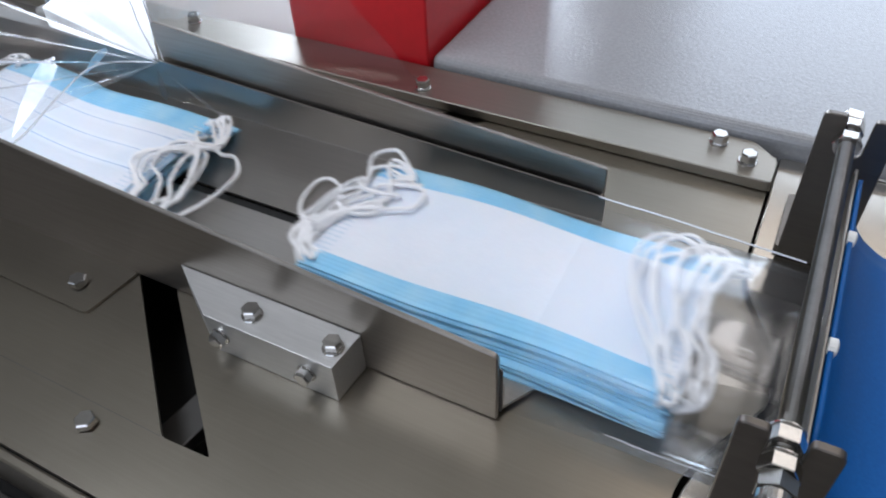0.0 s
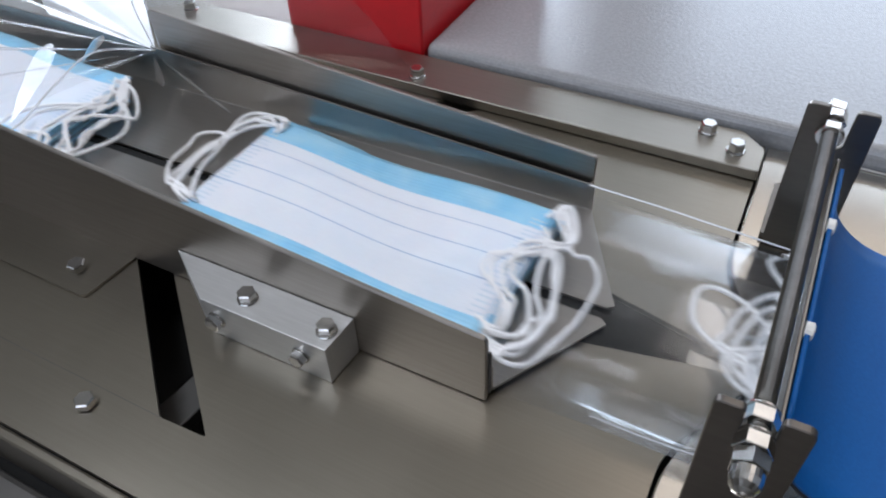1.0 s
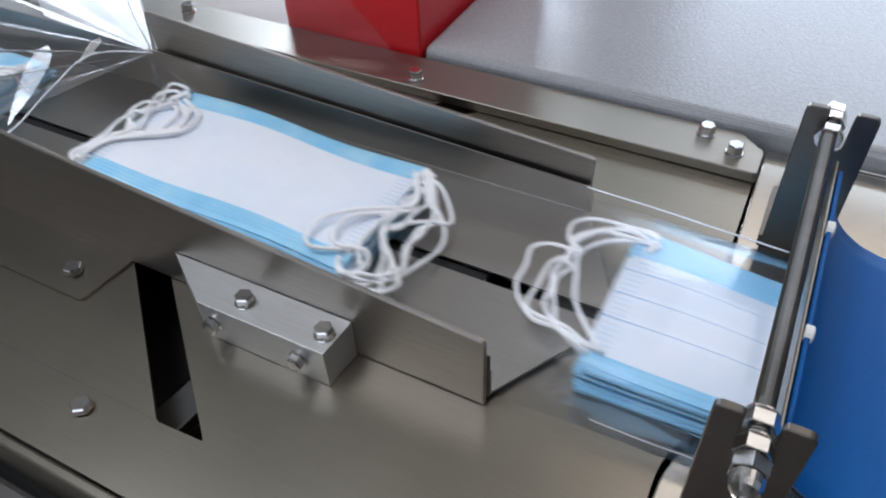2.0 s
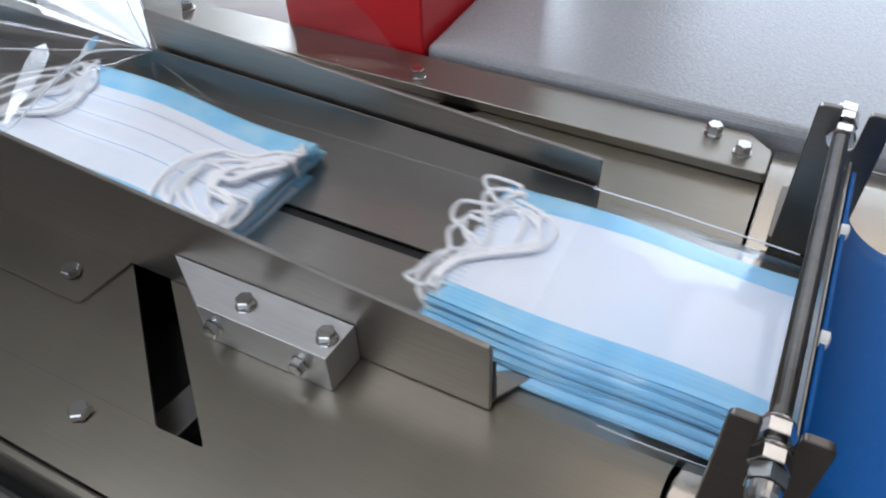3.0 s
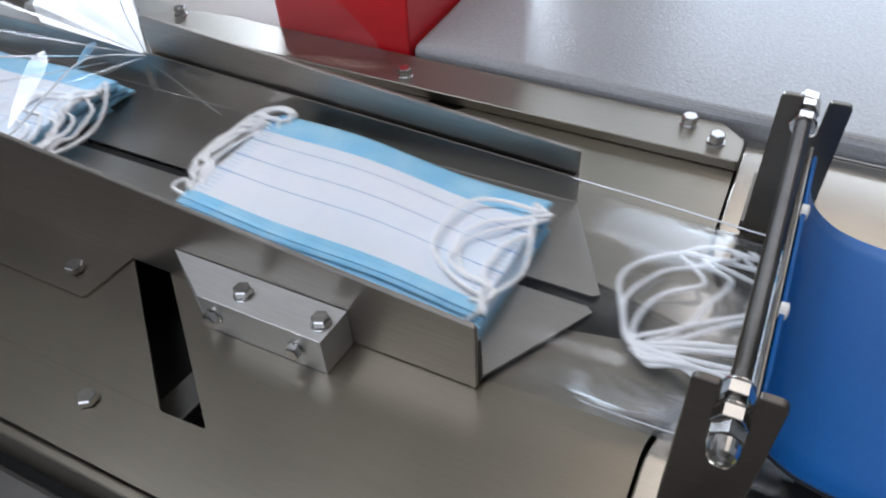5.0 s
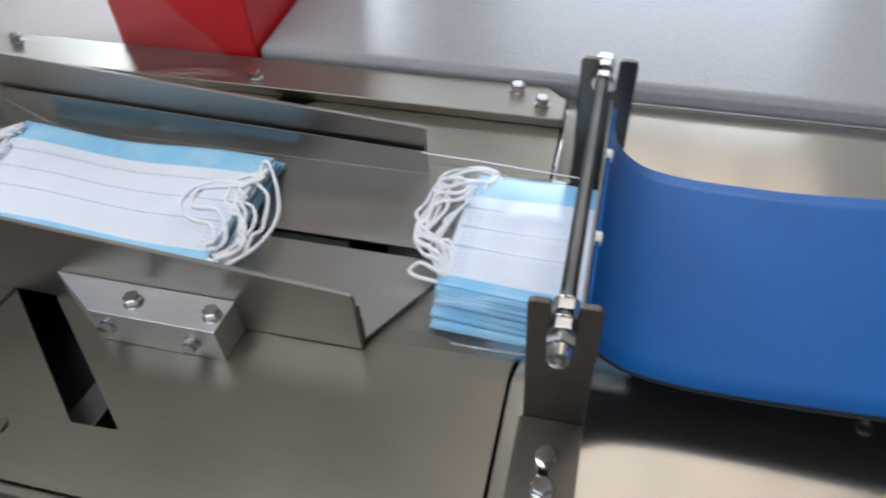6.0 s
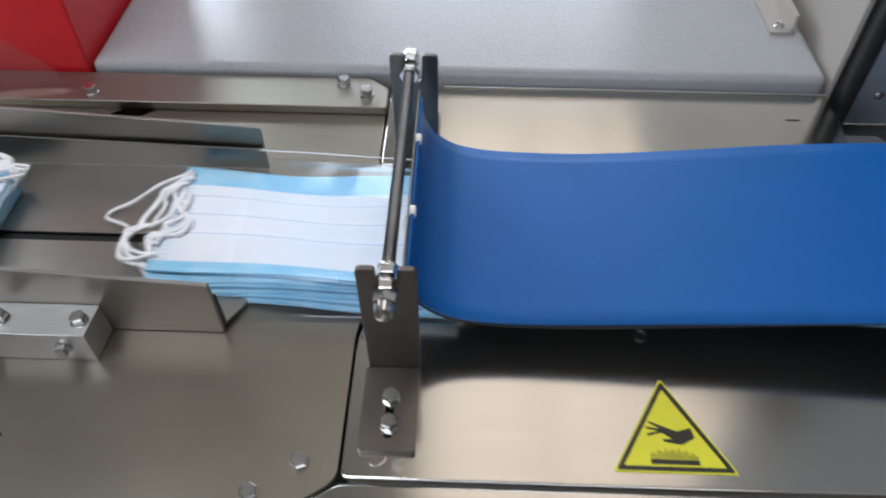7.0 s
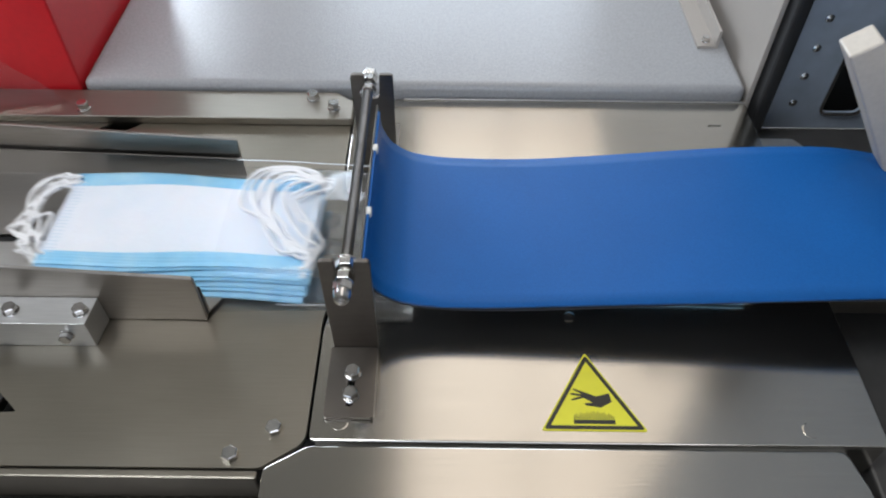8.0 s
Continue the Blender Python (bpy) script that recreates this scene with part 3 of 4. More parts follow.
def side_housing():
    th = thing("side_housing", "beige grey sheet-metal side housing with a black edge seal", "housing")
    part("side_sheet", box(0.3235, 0.3275, 0.163, 0.85, 0.55, 1.30, 0.0006), PANEL, th)
    part("edge_seal", box(0.3285, 0.3390, 0.148, 0.172, 0.86, 1.30, 0.003), RUBBER, th, "black rubber edge seal")
    strut = merge(box(0.2925, 0.3100, 0.2200, 0.80, 0.9132, 0.9155), box(0.3078, 0.3100, 0.2200, 0.80, 0.9157, 0.9300))
    part("strut", strut, PANEL, th, "angled steel strut")
    bolt(th, 0.3010, 0.2280, 0.9156, af=0.006, head=0.004)
    gal = thing("mounting_plate", "galvanised steel plate with a row of screws", "plate")
    holes = []
    holes.append(rounded([(0.394, 0.885), (0.425, 0.885), (0.425, 0.945), (0.394, 0.945)], 0.006))
    b = sheet_with_holes([(0.3395, 0.868), (0.60, 0.868), (0.60, 1.30), (0.3395, 1.30)], holes, 0, 0.002)
    bmesh.ops.transform(b, matrix=Matrix(((1, 0, 0, 0), (0, 0, -1, 0.172), (0, 1, 0, 0), (0, 0, 0, 1))), verts=b.verts)
    part("plate", b, GALV, gal)
    for k in range(5):
        z = 0.895 + 0.0262 * k
        part("screw", turned([(0.0034, -0.0002), (0.0034, -0.0012), (0.0022, -0.0022), (0.0008, -0.0026)], 14, "y", (0.3665, 0.1698, z)), BRIGHT, gal, "small bright screw head")
    rim = [rounded([(0.394 - d, 0.885 - d), (0.425 + d, 0.885 - d), (0.425 + d, 0.945 + d), (0.394 - d, 0.945 + d)], 0.006 + d) for d in (0.0005, 0.003)]
    b = sheet_with_holes(rim[1], [rim[0]], 0, 0.0015)
    bmesh.ops.transform(b, matrix=Matrix(((1, 0, 0, 0), (0, 0, -1, 0.1698), (0, 1, 0, 0), (0, 0, 0, 1))), verts=b.verts)
    part("slot_rim", b, BRIGHT, gal, "bright rolled rim of the slot")
    # black sheet stands in for the darkness behind the slot
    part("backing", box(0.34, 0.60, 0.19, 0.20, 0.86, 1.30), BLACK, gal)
    shelf = prism(rounded([(0.3260, 0.105), (0.3700, 0.105), (0.3740, 0.134), (0.3660, 0.146), (0.3260, 0.146)], 0.003), "z", TOP - 0.028, TOP - 0.025)
    part("lower_panel", box(0.3395, 0.60, 0.108, 0.171, 0.80, 0.866), DARK, gal, "dark panel below the plate")
    lug = thing("bearing_lug", "small grey steel lug behind the belt", "lug")
    part("lug", shelf, ALU, lug)
    # unseen body, added to shade the belt's end and darken the cover's reflection
    head = thing("sealing_head", "unseen grey box added above the outfeed for shade and dark reflections", "housing")
    part("shell", box(0.40, 0.66, -0.22, 0.10, 0.965, 1.32, 0.006), SHELL, head)
    part("upper_shell", box(0.40, 0.66, -0.22, 0.168, 1.322, 1.90, 0.006), SHELL, head)
    part("post", box(0.60, 0.66, 0.1005, 0.168, 0.30, 1.321, 0.002), DARK, head)
    arm = thing("support_arm", "beige square steel arm", "arm")
    b = box(-0.010, 0.010, -0.010, 0.010, -0.16, 0.0, 0.0015)
    bmesh.ops.transform(b, matrix=Matrix.Translation((0.322, 0.05, 1.030)) @ Euler((0, radians(-34), 0)).to_matrix().to_4x4(), verts=b.verts)
    part("bar", b, BEIGE, arm)


grey_cabinet()
red_bin()
side_housing()


def cord(points, radius=0.00145, sides=6, per=3):
    """A round cord through the points."""
    pts = [Vector(p) for p in points]
    line = []
    for i in range(len(pts) - 1):
        p0, p1, p2, p3 = pts[max(i - 1, 0)], pts[i], pts[i + 1], pts[min(i + 2, len(pts) - 1)]
        for j in range(per):
            t = j / per
            line.append(0.5 * ((2 * p1) + (p2 - p0) * t + (2 * p0 - 5 * p1 + 4 * p2 - p3) * t * t + (3 * p1 - p0 - 3 * p2 + p3) * t ** 3))
    line.append(pts[-1])
    b = bmesh.new()
    rings = []
    for i, p in enumerate(line):
        d = (line[min(i + 1, len(line) - 1)] - line[max(i - 1, 0)]).normalized()
        u = d.cross(Vector((0.13, 0.21, 1))).normalized()
        w = d.cross(u)
        rings.append([b.verts.new(p + radius * (math.cos(a) * u + math.sin(a) * w)) for a in (2 * math.pi * k / sides for k in range(sides))])
    for p, q in zip(rings, rings[1:]):
        for k in range(sides):
            b.faces.new((p[k], p[(k + 1) % sides], q[(k + 1) % sides], q[k]))
    b.faces.new(rings[0])
    b.faces.new(rings[-1])
    return b


# ---- wrapping film ----
def film():
    tube = thing("film_tube", "clear plastic film tube drawn round the masks", "film")
    b = bmesh.new()
    rows = []
    for i in range(41):
        x = -0.068 + 0.123 * i / 40
        t = i / 40
        hi, w = 0.9275 - 0.001 * t, 0.0590 - 0.004 * t
        sec = [(-0.003 + w * u, z) for u, z in ((1.0, 0.9185), (1.01, 0.911), (0.98, 0.9022), (0.5, 0.9014), (0, 0.9013), (-0.5, 0.9014), (-0.98, 0.9018), (-1.02, 0.907), (-0.97, 0.914), (-0.85, 0.922), (-0.5, hi), (0, hi + 0.001), (0.3, hi + 0.0002), (0.6, hi - 0.0024), (0.88, hi - 0.0052))]
        row = []
        for j, (y, z) in enumerate(sec):
            d = 0.0016 * noise.noise(Vector((x * 40, y * 60, z * 60))) * (1 if j > 6 else 0.3)
            row.append(b.verts.new((x, y + d, max(z + d, 0.9008))))
        rows.append(row)
    for p, q in zip(rows, rows[1:]):
        for j in range(len(p)):
            k = (j + 1) % len(p)
            b.faces.new((p[j], p[k], q[k], q[j])).material_index = 1 if j >= 10 else 0
    part("sleeve", b, (FILM, FILM_TOP), tube, smooth=True).visible_shadow = False

    web = thing("film_web", "clear plastic film web folding down into the trough", "film")

    def fan(name, apex, rim, ridges, depth, mat, nu=64, nv=10):
        """A sheet that runs together in one point, with creases that spread from it."""
        b = bmesh.new()
        rng = random.Random(len(name))
        heights = [rng.uniform(-1, 1) for _ in range(ridges + 2)]
        rows = []
        for i in range(nu + 1):
            s = i / nu
            f = s * (len(rim) - 1)
            k = min(int(f), len(rim) - 2)
            r = rim[k].lerp(rim[k + 1], f - k)
            g = s * ridges
            q = int(g)
            crease = heights[q] + (heights[q + 1] - heights[q]) * (g - q)
            out = (rim[1] - apex).cross(rim[0] - apex).normalized()
            rows.append([b.verts.new(apex.lerp(r, 0.01 + 0.99 * j / nv) + out * depth * crease * j / nv) for j in range(nv + 1)])
        for p, q in zip(rows, rows[1:]):
            for j in range(nv):
                b.faces.new((p[j], p[j + 1], q[j + 1], q[j]))
        part(name, b, mat, web, smooth=True).visible_shadow = False

    rear = Vector((-0.360, 0.0622, 0.9290))
    fan("fold_over", rear, [Vector(c) for c in ((-0.352, -0.0620, 0.952), (-0.40, -0.055, 0.985), (-0.45, -0.02, 1.03))], 14, 0.008, FILM_CURTAIN)
    fan("fold_up", rear, [Vector(c) for c in ((-0.396, 0.026, 0.963), (-0.414, 0.037, 0.966), (-0.445, 0.081, 0.959), (-0.444, 0.137, 0.933))], 6, 0.0012, FILM_UP)
    fan("fold_out", rear + Vector((-0.002, 0.0065, 0.004)), [Vector(c) for c in ((-0.189, 0.119, 0.903), (-0.235, 0.097, 0.98), (-0.303, 0.065, 1.10), (-0.40, 0.08, 1.10))], 14, 0.002, FILM_WEB)

    def crease(root, tip, width, mat=FILM_CREASE):
        """A narrow film strip in place of crease glare, widening from its root."""
        root, tip = Vector(root), Vector(tip)
        across = (tip - root).cross(Vector((0.38, 0.42, 0.82))).normalized()
        b = bmesh.new()
        rows = []
        for i in range(9):
            t = i / 8
            c, w = root.lerp(tip, t), 0.0003 + 1.5 * width * t * (1 - t) ** 0.4
            bow = (tip - root).cross(across).normalized() * 0.08 * w
            rows.append([b.verts.new(c - across * w), b.verts.new(c + bow), b.verts.new(c + across * w)])
        for p, q in zip(rows, rows[1:]):
            for k in (0, 1):
                b.faces.new((p[k], p[k + 1], q[k + 1], q[k]))
        part("film_crease", b, mat, web, "bright film strip carrying the glare of a crease", smooth=True).visible_shadow = False

    crease((-0.330, -0.0575, 0.9585), (-0.412, 0.030, 0.9385), 0.0070)
    crease((-0.398, 0.036, 0.9260), (-0.380, 0.044, 0.9440), 0.0050)
    crease(rear + Vector((0.004, -0.002, -0.004)), (-0.296, 0.049, 0.9080), 0.0030, FILM_IN)
    crease(rear + Vector((0, -0.003, -0.004)), (-0.352, 0.052, 0.9100), 0.0045, FILM_IN)

    def edge(points, name="film_edge"):
        part(name, cord(points, 0.0006, 5, 6), FILM_FOLD, web, "bright folded film edge", smooth=True).visible_shadow = False

    edge([rear, (-0.374, 0.030, 0.941), (-0.371, -0.004, 0.9385), (-0.359, -0.040, 0.9375), (-0.352, -0.062, 0.944)])
    edge([rear, (-0.371, 0.066, 0.950), (-0.378, 0.070, 0.966), (-0.405, 0.080, 1.02)])
    edge([rear + Vector((0, 0.004, 0)), (-0.364, 0.069, 0.952), (-0.367, 0.071, 0.972), (-0.385, 0.082, 1.03)])
    tube_edge = [(-0.072, 0.0560, 0.9245), (-0.04, 0.0560, 0.9236), (-0.01, 0.0552, 0.9225), (0.024, 0.0540, 0.9215)]
    part("film_edge", cord(tube_edge, 0.0005, 5, 6), FILM_FOLD, tube, "bright folded film edge", smooth=True).visible_shadow = False
    hem = [(-0.030, -0.0555, 0.9030), (-0.012, -0.0560, 0.9034), (0.010, -0.0550, 0.9030), (0.024, -0.0540, 0.9030)]
    part("film_edge", cord(hem, 0.00025, 5, 6), FILM_FOLD, tube, "bright folded film edge", smooth=True).visible_shadow = False


film()


def infeed_post():
    th = thing("infeed_post", "blue grey steel post on a pale cross bar", "post")
    part("post", turned([(0.011, TOP + 0.0002), (0.011, 0.985), (0.009, 0.987)], 18, "z", (-0.515, 0.118, 0)), GALV, th)
    part("cross_bar", box(-0.60, -0.435, 0.088, 0.104, TOP + 0.0004, TOP + 0.010, 0.0012), ALU, th, "pale aluminium cross bar")
    part("clamp", box(-0.533, -0.497, 0.105, 0.127, TOP + 0.0004, TOP + 0.014, 0.002), ALU, th)


infeed_post()


# ---- face masks ----
def mask_mesh(name, pleats, wave, seed, front=-0.0335):
    """One pleated mask, white side up, 172 by 90 mm, blue along both long edges."""
    rng = random.Random(seed)
    nx, vs = 34, []
    marks = (-0.016, 0.000, 0.016)
    ys = [-0.045, -0.042, -0.038, -0.0335, -0.028, -0.022]
    for m in marks:
        ys += [m - 0.0042, m - 0.0009, m + 0.0004, m + 0.0042]
    ys += [0.0225, 0.0262, 0.0285, 0.031, 0.036, 0.040, 0.0425, 0.045]
    ys = sorted(ys)
    b = bmesh.new()
    ph = rng.uniform(0, 6)
    rows = {0: [], 1: []}

    def height(x, y):
        z = 0.0022 * wave * math.cos(x * 24 + ph) * (0.5 + 9 * y) + 0.0009 * math.sin(x * 55 + ph + y * 40)
        z -= 0.0022 * (abs(y) / 0.045) ** 5 * (0.6 + 0.4 * math.sin(x * 30 + ph))
        if pleats:
            e = min(1, max(0, (0.086 - abs(x)) / 0.02))
            for m in marks:
                if y <= m:
                    z += 0.0009 * e * math.exp((y - m) / 0.007)
        return z

    for side in (0, 1):
        for i in range(nx + 1):
            x = -0.086 + 0.172 * i / nx
            rows[side].append([b.verts.new((x, 0.93 * y + 0.0011 * math.sin(x * 34 + ph + 12 * y), height(x, y) - 0.0014 * side)) for y in ys])
    k = len(ys)
    for side in (0, 1):
        for p, q in zip(rows[side], rows[side][1:]):
            for j in range(k - 1):
                f = b.faces.new((p[j], p[j + 1], q[j + 1], q[j]) if side else (p[j], q[j], q[j + 1], p[j + 1]))
                mid = (ys[j] + ys[j + 1]) / 2
                inner = (-0.0370 if pleats else front) < mid < (0.0262 if pleats else 0.031)
                f.material_index = (0 if inner else 1) if not side else 1
                # narrow strips along the pleats take the painted fold shade
                if inner and not side and pleats and any(-0.0010 < mid - m < 0.0004 for m in marks):
                    f.material_index = 2
                f.smooth = True
    up, dn = rows[0], rows[1]
    for i in range(nx):
        for j in (0, k - 1):
            b.faces.new((up[i][j], up[i + 1][j], dn[i + 1][j], dn[i][j])).material_index = 1
    for i in (0, nx):
        for j in range(k - 1):
            b.faces.new((up[i][j], up[i][j + 1], dn[i][j + 1], dn[i][j])).material_index = 1
    # welded dashes at both ends
    for s in (-1, 1):
        for col in (0.0785, 0.0825):
            for r in range(22):
                y = -0.036 + r * 0.0033
                x = s * col
                z = height(x, y) + 0.00012
                f = b.faces.new([b.verts.new((x + dx, 0.93 * y + dy, z + 0.0001)) for dx, dy in ((-0.0013, -0.0005), (0.0013, -0.0005), (0.0013, 0.0005), (-0.0013, 0.0005))])
                f.material_index = 3
    me = bpy.data.meshes.new(name)
    b.to_mesh(me)
    b.free()
    for m in (WHITE, SKYBLUE, PLEAT_SHADE, DASH):
        me.materials.append(m)
    return me


def fleece_detail(m, tint, scale, amount, dots=0.0):
    """Mottling of the layer beneath and a fine dotted emboss."""
    n, l = m.node_tree.nodes, m.node_tree.links
    b = n["Principled BSDF"]
    source = b.inputs["Base Color"].links[0].from_socket
    co, no, rg, mix = n.new("ShaderNodeTexCoord"), n.new("ShaderNodeTexNoise"), n.new("ShaderNodeMapRange"), n.new("ShaderNodeMix")
    no.inputs["Scale"].default_value, no.inputs["Detail"].default_value = scale, 4
    l.new(co.outputs["Object"], no.inputs["Vector"])
    rg.inputs["From Min"].default_value, rg.inputs["From Max"].default_value = 0.38, 0.68
    rg.inputs["To Max"].default_value = amount
    l.new(no.outputs[0], rg.inputs[0])
    mix.data_type = "RGBA"
    mix.inputs["B"].default_value = (*tint, 1)
    l.new(rg.outputs[0], mix.inputs["Factor"])
    l.new(source, mix.inputs["A"])
    l.new(mix.outputs["Result"], b.inputs["Base Color"])
    if dots:
        vo, bp = n.new("ShaderNodeTexVoronoi"), n.new("ShaderNodeBump")
        vo.inputs["Scale"].default_value, vo.inputs["Randomness"].default_value = 420, 0.15
        l.new(co.outputs["Object"], vo.inputs["Vector"])
        bp.inputs["Strength"].default_value, bp.inputs["Distance"].default_value = dots, 0.0006
        l.new(vo.outputs["Distance"], bp.inputs["Height"])
        l.new(bp.outputs[0], b.inputs["Normal"])
    b.inputs["Subsurface Weight"].default_value = 0.15
    b.inputs["Subsurface Radius"].default_value = (0.002, 0.003, 0.004)
    b.inputs["Subsurface Scale"].default_value = 1.0


fleece_detail(WHITE, (0.66, 0.78, 0.92), 22, 0.40)
fleece_detail(SKYBLUE, (0.52, 0.78, 0.93), 45, 0.55, 0.5)

MASKS = {"flat": [(mask_mesh("mask", False, 0.6, 3, -0.0320), mask_mesh("mask", False, 0.6, 3))],
         "pleated": [(mask_mesh("mask", True, 1.0, k), mask_mesh("mask", False, 1.0, k)) for k in (5, 8)]}


# How the ear loops lie at the leading and the trailing end of each pile: a few courses from the rear corner to the
# front one, in millimetres out over the end and across the pile.
COURSES = {
    "A": ([[(-8, 40), (-24, 44), (-34, 33), (-31, 9), (-20, -14), (-9, -31), (-4, -43)],
           [(-5, 39), (-17, 50), (-27, 39), (-25, 12), (-12, -16), (-1, -36)],
           [(4, 46), (-9, 43), (-14, 29), (-8, -1), (2, -19), (5, -32), (1, -46)],
           [(12, 40), (6, 39), (0, 16), (3, -9), (10, -15), (9, -39)],
           [(4, 46), (-4, 33), (-7, 10), (-7, -14), (-2, -42)]],
          [[(-22, 31), (-5, 48), (2, 50), (12, 46), (0, 20), (10, 14), (16, -4), (14, -21), (-6, -38)],
           [(-27, 25), (-30, 12), (-20, 5), (-5, -2), (2, -17), (3, -30)],
           [(-22, 33), (-7, 41), (-5, 35), (-17, 15), (-9, 2), (3, -10), (17, -14), (12, -29)],
           [(-15, 3), (2, -3), (17, 18), (33, 30), (40, 24), (37, 6), (21, -11), (10, -20)]]),
    "B": ([[(0, 35), (6, 38), (11, 23), (4, 7), (-14, -2), (-15, -13), (-5, -21), (5, -27), (8, -39)],
           [(3, 42), (13, 24), (0, 11), (-7, 5), (-3, -12), (7, -18), (14, -36), (3, -46)],
           [(4, 37), (15, 21), (23, 25), (31, 16), (32, -7), (28, -26), (22, -45), (10, -50)],
           [(4, 15), (14, 12), (21, -12), (21, -33), (19, -46), (9, -50)],
           [(-1, 21), (7, 13), (16, -3), (21, -30), (12, -47)]],
          [[(-5, 36), (23, 46), (36, 44), (34, 31), (23, 20), (40, 25), (48, 18), (45, 5), (44, -10), (30, -25), (16, -31)],
           [(-8, 32), (13, 31), (25, 23), (22, 7), (15, -13), (-2, -36)]]),
    "C": ([[(6, 24), (8, 13), (-11, -3), (-23, -14), (-26, -26), (-19, -35)],
           [(7, 20), (9, 10), (-8, -5), (-15, -17), (-8, -29), (5, -24), (10, -32), (4, -42)],
           [(4, 39), (11, 23), (21, 20), (29, 8), (27, -10), (21, -29), (8, -39)],
           [(6, 36), (15, 32), (24, 21), (16, 13), (8, 2), (5, -10), (15, -19), (23, -28), (15, -41)],
           [(3, 41), (7, 24), (5, 4), (5, -10), (14, -23), (15, -39)]],
          [[(-8, 42), (13, 49), (13, 42), (-2, 24), (18, 28), (15, 13), (-7, -4), (2, -20), (2, -36)],
           [(-19, 25), (-29, 17), (-25, 5), (-10, -7), (1, -22), (2, -36)],
           [(-20, 29), (-33, 22), (-34, 7), (-16, -7), (-2, -20), (-3, -36)],
           [(-8, 26), (-1, 14), (-7, -4), (12, -14), (16, -26), (18, -32)]]),
    "D": ([[(1, 21), (-12, 20), (-24, 7), (-42, 6), (-51, -12), (-48, -31), (-38, -44), (-21, -45)],
           [(1, 25), (-12, 13), (-28, 3), (-40, -9), (-39, -28), (-27, -41), (-10, -44)],
           [(0, 26), (-6, 7), (-18, -5), (-36, -5), (-35, -22), (-19, -34), (-5, -39)],
           [(3, 13), (-6, 1), (-14, -12), (-27, -9), (-20, -22), (-7, -24), (0, -28), (2, -42)],
           [(1, 17), (-12, 7), (-21, -10), (-15, -20), (3, -17), (6, -21), (7, -36)]],
          [[(5, 44), (0, 32), (28, 46), (43, 39), (58, 26), (65, 10), (57, -11), (49, -26), (27, -28)],
           [(-7, 30), (-23, 8), (-24, -11), (-4, -23), (28, -23), (44, -28), (47, -31), (29, -33)],
           [(12, 42), (-12, 20), (-19, -5), (-3, -18), (28, -18), (42, -22), (39, -29), (21, -30)],
           [(40, 41), (34, 33), (27, 21), (43, 10), (49, -8), (45, -23), (26, -28)]]),
    "E": ([[(0, 31), (-19, 30), (-34, 23), (-38, 5), (-35, -14), (-22, -25), (-8, -30)],
           [(7, 31), (-9, 14), (-20, 2), (-22, -9), (-14, -21), (1, -25), (5, -27)],
           [(0, 24), (5, 10), (9, -11), (3, -34), (5, -42)]],
          [[(-11, 45), (0, 49), (19, 52), (24, 46), (10, 44), (14, 38), (16, 26), (23, 16), (22, 0), (3, -13)],
           [(-1, 38), (20, 45), (24, 26), (27, 19), (20, 6), (3, -13)],
           [(-3, 34), (2, 24), (16, 26), (23, 16), (22, 0), (14, -14), (1, -24)],
           [(4, 20), (12, -4), (6, -24), (3, -31), (18, -21), (20, -29)]]),
    "F": ([[(0, 17), (-19, 15), (-32, 5), (-32, -8), (-21, -16), (-8, -18), (-1, -29)],
           [(1, 22), (-12, 13), (-28, 7), (-25, -6), (-11, -6), (2, -21), (3, -30)],
           [(2, 37), (14, 22), (21, 5), (21, -16), (13, -36)],
           [(-1, 24), (-9, 16), (-7, -2), (2, -6), (9, -25), (5, -41)],
           [(2, 8), (1, -1), (9, -1), (14, -13), (9, -33)]],
          [[(-3, 31), (13, 28), (30, 19), (41, 13), (43, 6), (27, -2), (22, -11), (23, -22), (13, -34)],
           [(-4, 29), (2, 16), (-4, 2), (1, -10), (14, -10), (25, -9), (16, -26)],
           [(-9, 5), (-19, -6), (-16, -17), (-7, -18), (0, -23)]]),
    "G": ([[(-3, 44), (-22, 50), (-45, 46), (-53, 26), (-50, 10), (-37, 2), (-28, -16), (-17, -30), (3, -25)],
           [(3, 33), (-17, 48), (-36, 43), (-40, 21), (-29, 0), (-18, -20), (-2, -34)],
           [(7, 41), (-12, 38), (-26, 27), (-22, 5), (-8, -15), (3, -23)],
           [(9, 35), (-6, 24), (-13, 16), (1, -5), (9, -18), (2, -39)]],
          [[(-2, 37), (24, 46), (36, 40), (33, 21), (19, 5), (3, 2), (1, -13), (1, -28)],
           [(9, 32), (23, 26), (21, 10), (40, 4), (21, -8), (10, -13)],
           [(3, 32), (21, 32), (23, 15), (20, -16), (15, -26), (23, -23)]]),
}


def evenly(course, n=11):
    """The same course in n points at even distances."""
    pts = [Vector(p) for p in course]
    runs = [0.0]
    for p, q in zip(pts, pts[1:]):
        runs.append(runs[-1] + (q - p).length)
    out, k = [], 0
    for i in range(n):
        d = runs[-1] * i / (n - 1)
        while k < len(pts) - 2 and runs[k + 1] < d:
            k += 1
        out.append(pts[k].lerp(pts[k + 1], (d - runs[k]) / (runs[k + 1] - runs[k])))
    return out


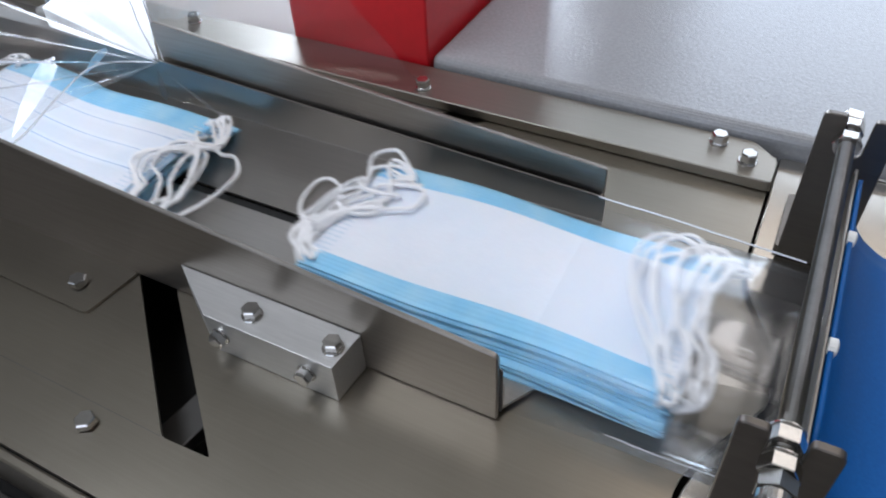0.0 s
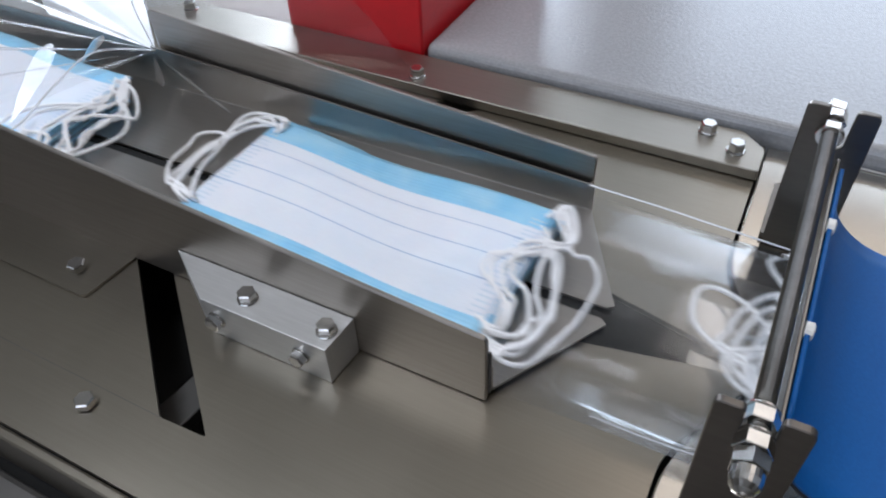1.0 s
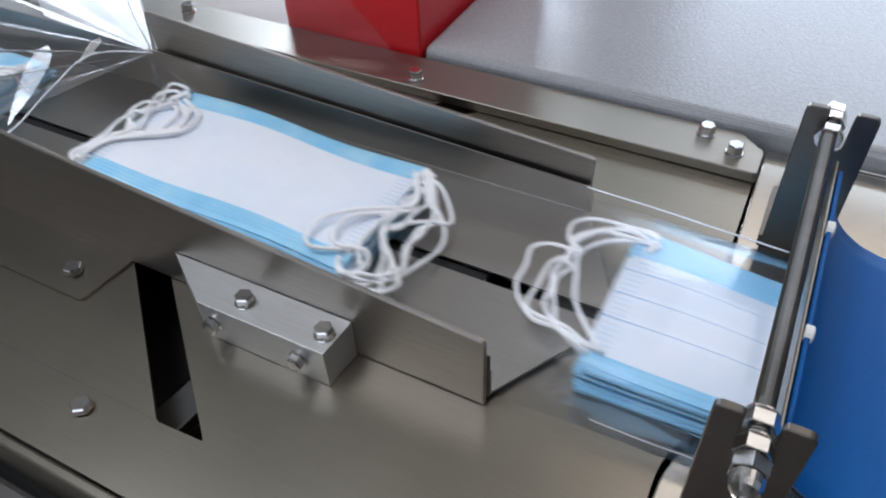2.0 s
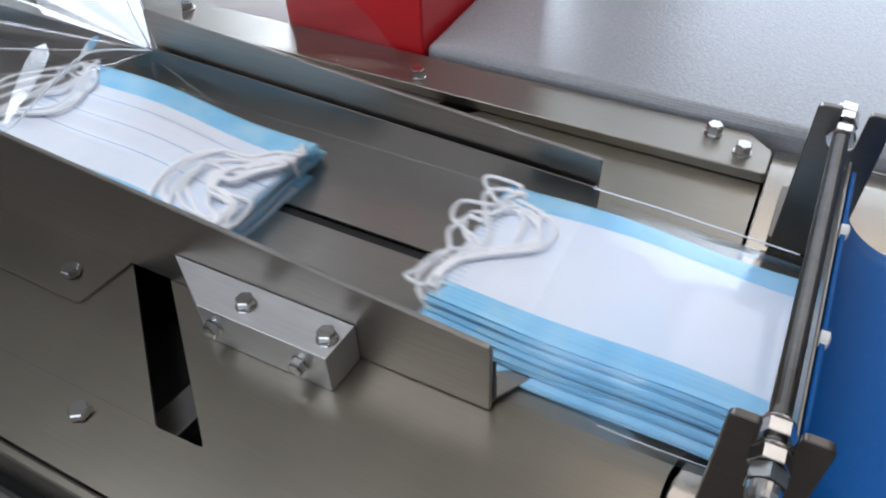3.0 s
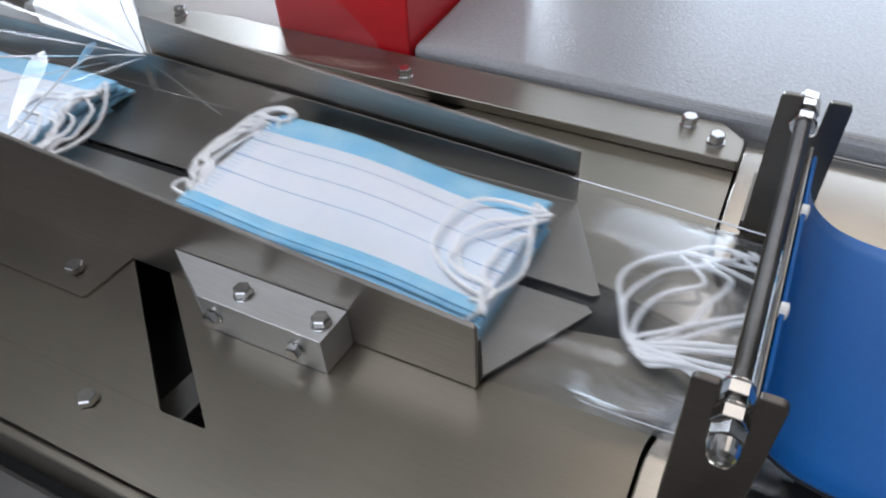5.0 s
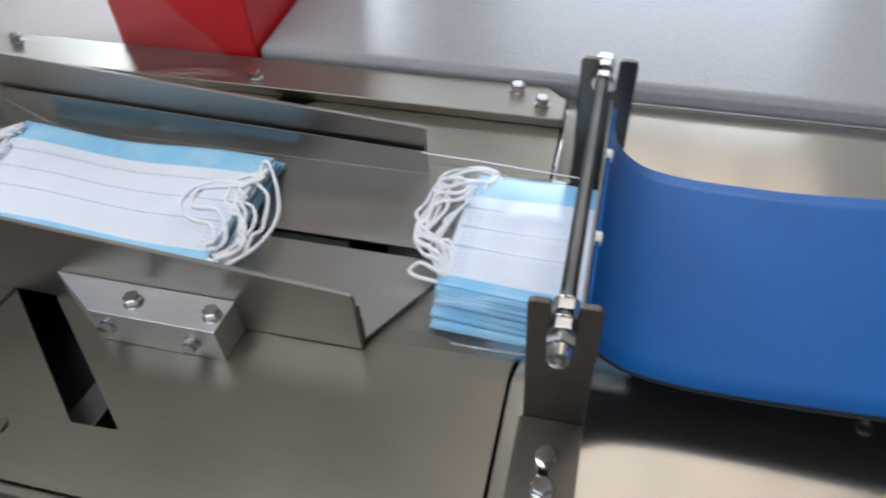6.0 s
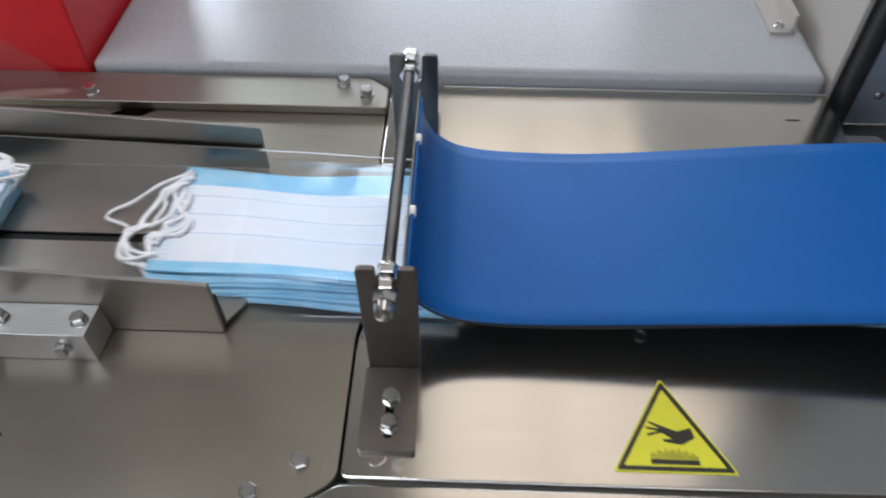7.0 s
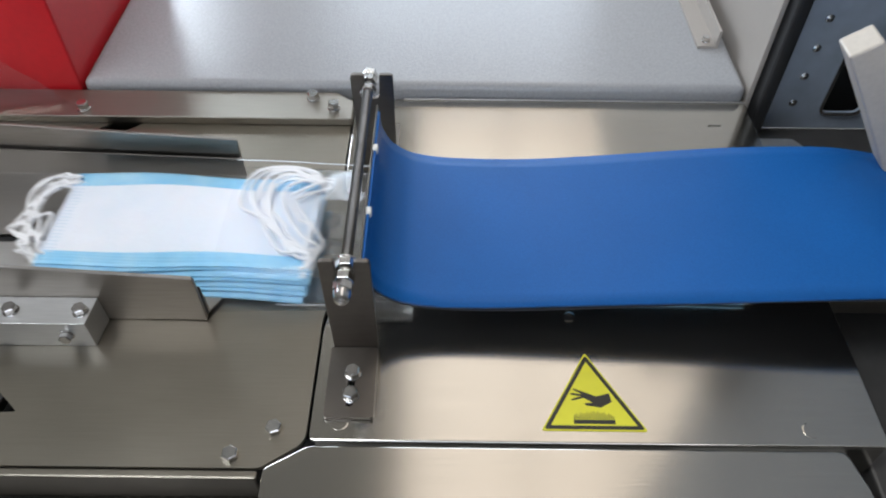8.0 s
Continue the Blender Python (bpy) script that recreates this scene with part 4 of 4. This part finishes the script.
def mask_stack(seed, course, kind, keep, label, fan, back, shift, count=10):
    """A pile of masks, white side up; keep: the share of masks whose loops show at the leading and the trailing end."""
    rng = random.Random(seed)
    th = thing("mask_stack", label, "mask stack", group="mask stacks in the trough")
    step = 0.0015
    upper, lower = rng.choice(MASKS[kind])
    for i in range(count):
        f = 1 - i / (count - 1)
        z = 0.0018 + step * i
        top = i >= count - 1
        y = shift * (1 - f) ** 1.5 + (back if i % 3 == 1 else -fan) * f * rng.uniform(0.85, 1.0) + (0 if top else rng.uniform(-0.001, 0.001))
        m = new("mask", upper if top else lower)
        m.parent = th
        m.matrix_basis = pose(0 if top else rng.uniform(-0.0025, 0.0025), y, z, 0, 0, rng.uniform(-0.8, 0.8) if top else rng.uniform(-1.6, 1.6))
        high = step * (count - 1 - i)
        for s, courses, share in ((1, COURSES[course][0], keep[0]), (-1, COURSES[course][1], keep[1])):
            k = (count - 1 - i) % len(courses)
            if i < count - len(courses) and rng.random() > share:
                continue
            way = courses[k]
            if i < count - len(courses):
                mix = rng.uniform(0.2, 0.8)
                way = [p.lerp(q, mix) for p, q in zip(evenly(courses[k]), evenly(courses[(k + 1) % len(courses)]))]
            stray = 0.0004 if i >= count - len(courses) else 0.0020
            ph = [rng.uniform(0, 6.28) for _ in range(4)]
            lift = rng.uniform(0.0, 0.0018)
            ways = [(-0.004, 0.0345 + rng.uniform(-0.003, 0.002)), *((a / 1000, b / 1000 - y) for a, b in way), (-0.004, -0.0345 + rng.uniform(-0.002, 0.003))]
            pts = []
            for q, (u, v) in enumerate(ways):
                end = q in (0, len(ways) - 1)
                if not end:
                    u += stray * (math.sin(1.1 * q + ph[0]) + 0.6 * math.sin(2.3 * q + ph[1]))
                    v += stray * (math.sin(1.2 * q + ph[2]) + 0.6 * math.sin(2.1 * q + ph[3]))
                on_top = high + 0.0019 + lift
                fall = min(1, max(0, (u - 0.001) / 0.034))
                w = on_top + (0.0018 - z - on_top) * fall + 0.5 * lift * fall
                pts.append((s * (0.086 + u), v, 0.0011 if end else w))
            part("ear_loop", cord(pts, 0.00112, 6, 4), CORD, m, "white elastic ear loop", smooth=True)
    return th


LENGTH = 0.172
STACKS = [
    (21, "A", "flat", (1.0, 0.3), -0.011, 0, 0.009, -0.004, 0.002, "stack of white and light blue face masks, smooth top"),
    (22, "B", "pleated", (0.8, 0.2), -0.294, -2, 0.006, 0.012, -0.003, "stack of pleated face masks with a blue upper edge"),
    (23, "C", "flat", (0.9, 0.5), -0.5805, -1, 0.010, -0.004, 0.004, "stack of smooth white face masks, ear loops over the end"),
    (24, "D", "pleated", (1.0, 1.0), -0.862, -3, 0.010, 0.005, 0.0, "stack of pleated face masks with loops folded over"),
    (25, "E", "pleated", (0.3, 0.6), -1.1447, -3, 0.010, -0.003, 0.005, "loosely fanned stack of pleated face masks"),
    (26, "F", "pleated", (0.9, 0.8), -1.4365, -2, 0.009, 0.010, 0.001, "stack of pleated face masks with a tangle of loops"),
    (27, "G", "flat", (1.0, 0.7), -1.714, -1, 0.011, -0.005, 0.003, "stack of smooth face masks with loops folded over the top"),
]
LOADS = [(mask_stack(seed, course, kind, keep, label, fan, back, shift), start, turn) for seed, course, kind, keep, start, turn, fan, back, shift, label in STACKS]


def motions():
    for ob, start, turn in LOADS:
        rows = []
        for k in range(17):
            x = start - LENGTH / 2 + SPEED * k * 0.5
            aside = min(1.0, max(0.0, (x + 0.04) / 0.16))
            rows.append((k * 0.5, pose(x, 0.0005 + 0.003 * aside, 0.9045 - 0.0025 * min(1.0, max(0.0, (x + 0.07) / 0.10)), 0, 0, turn * (1 - 0.6 * aside))))
        walk(ob, rows)


motions()
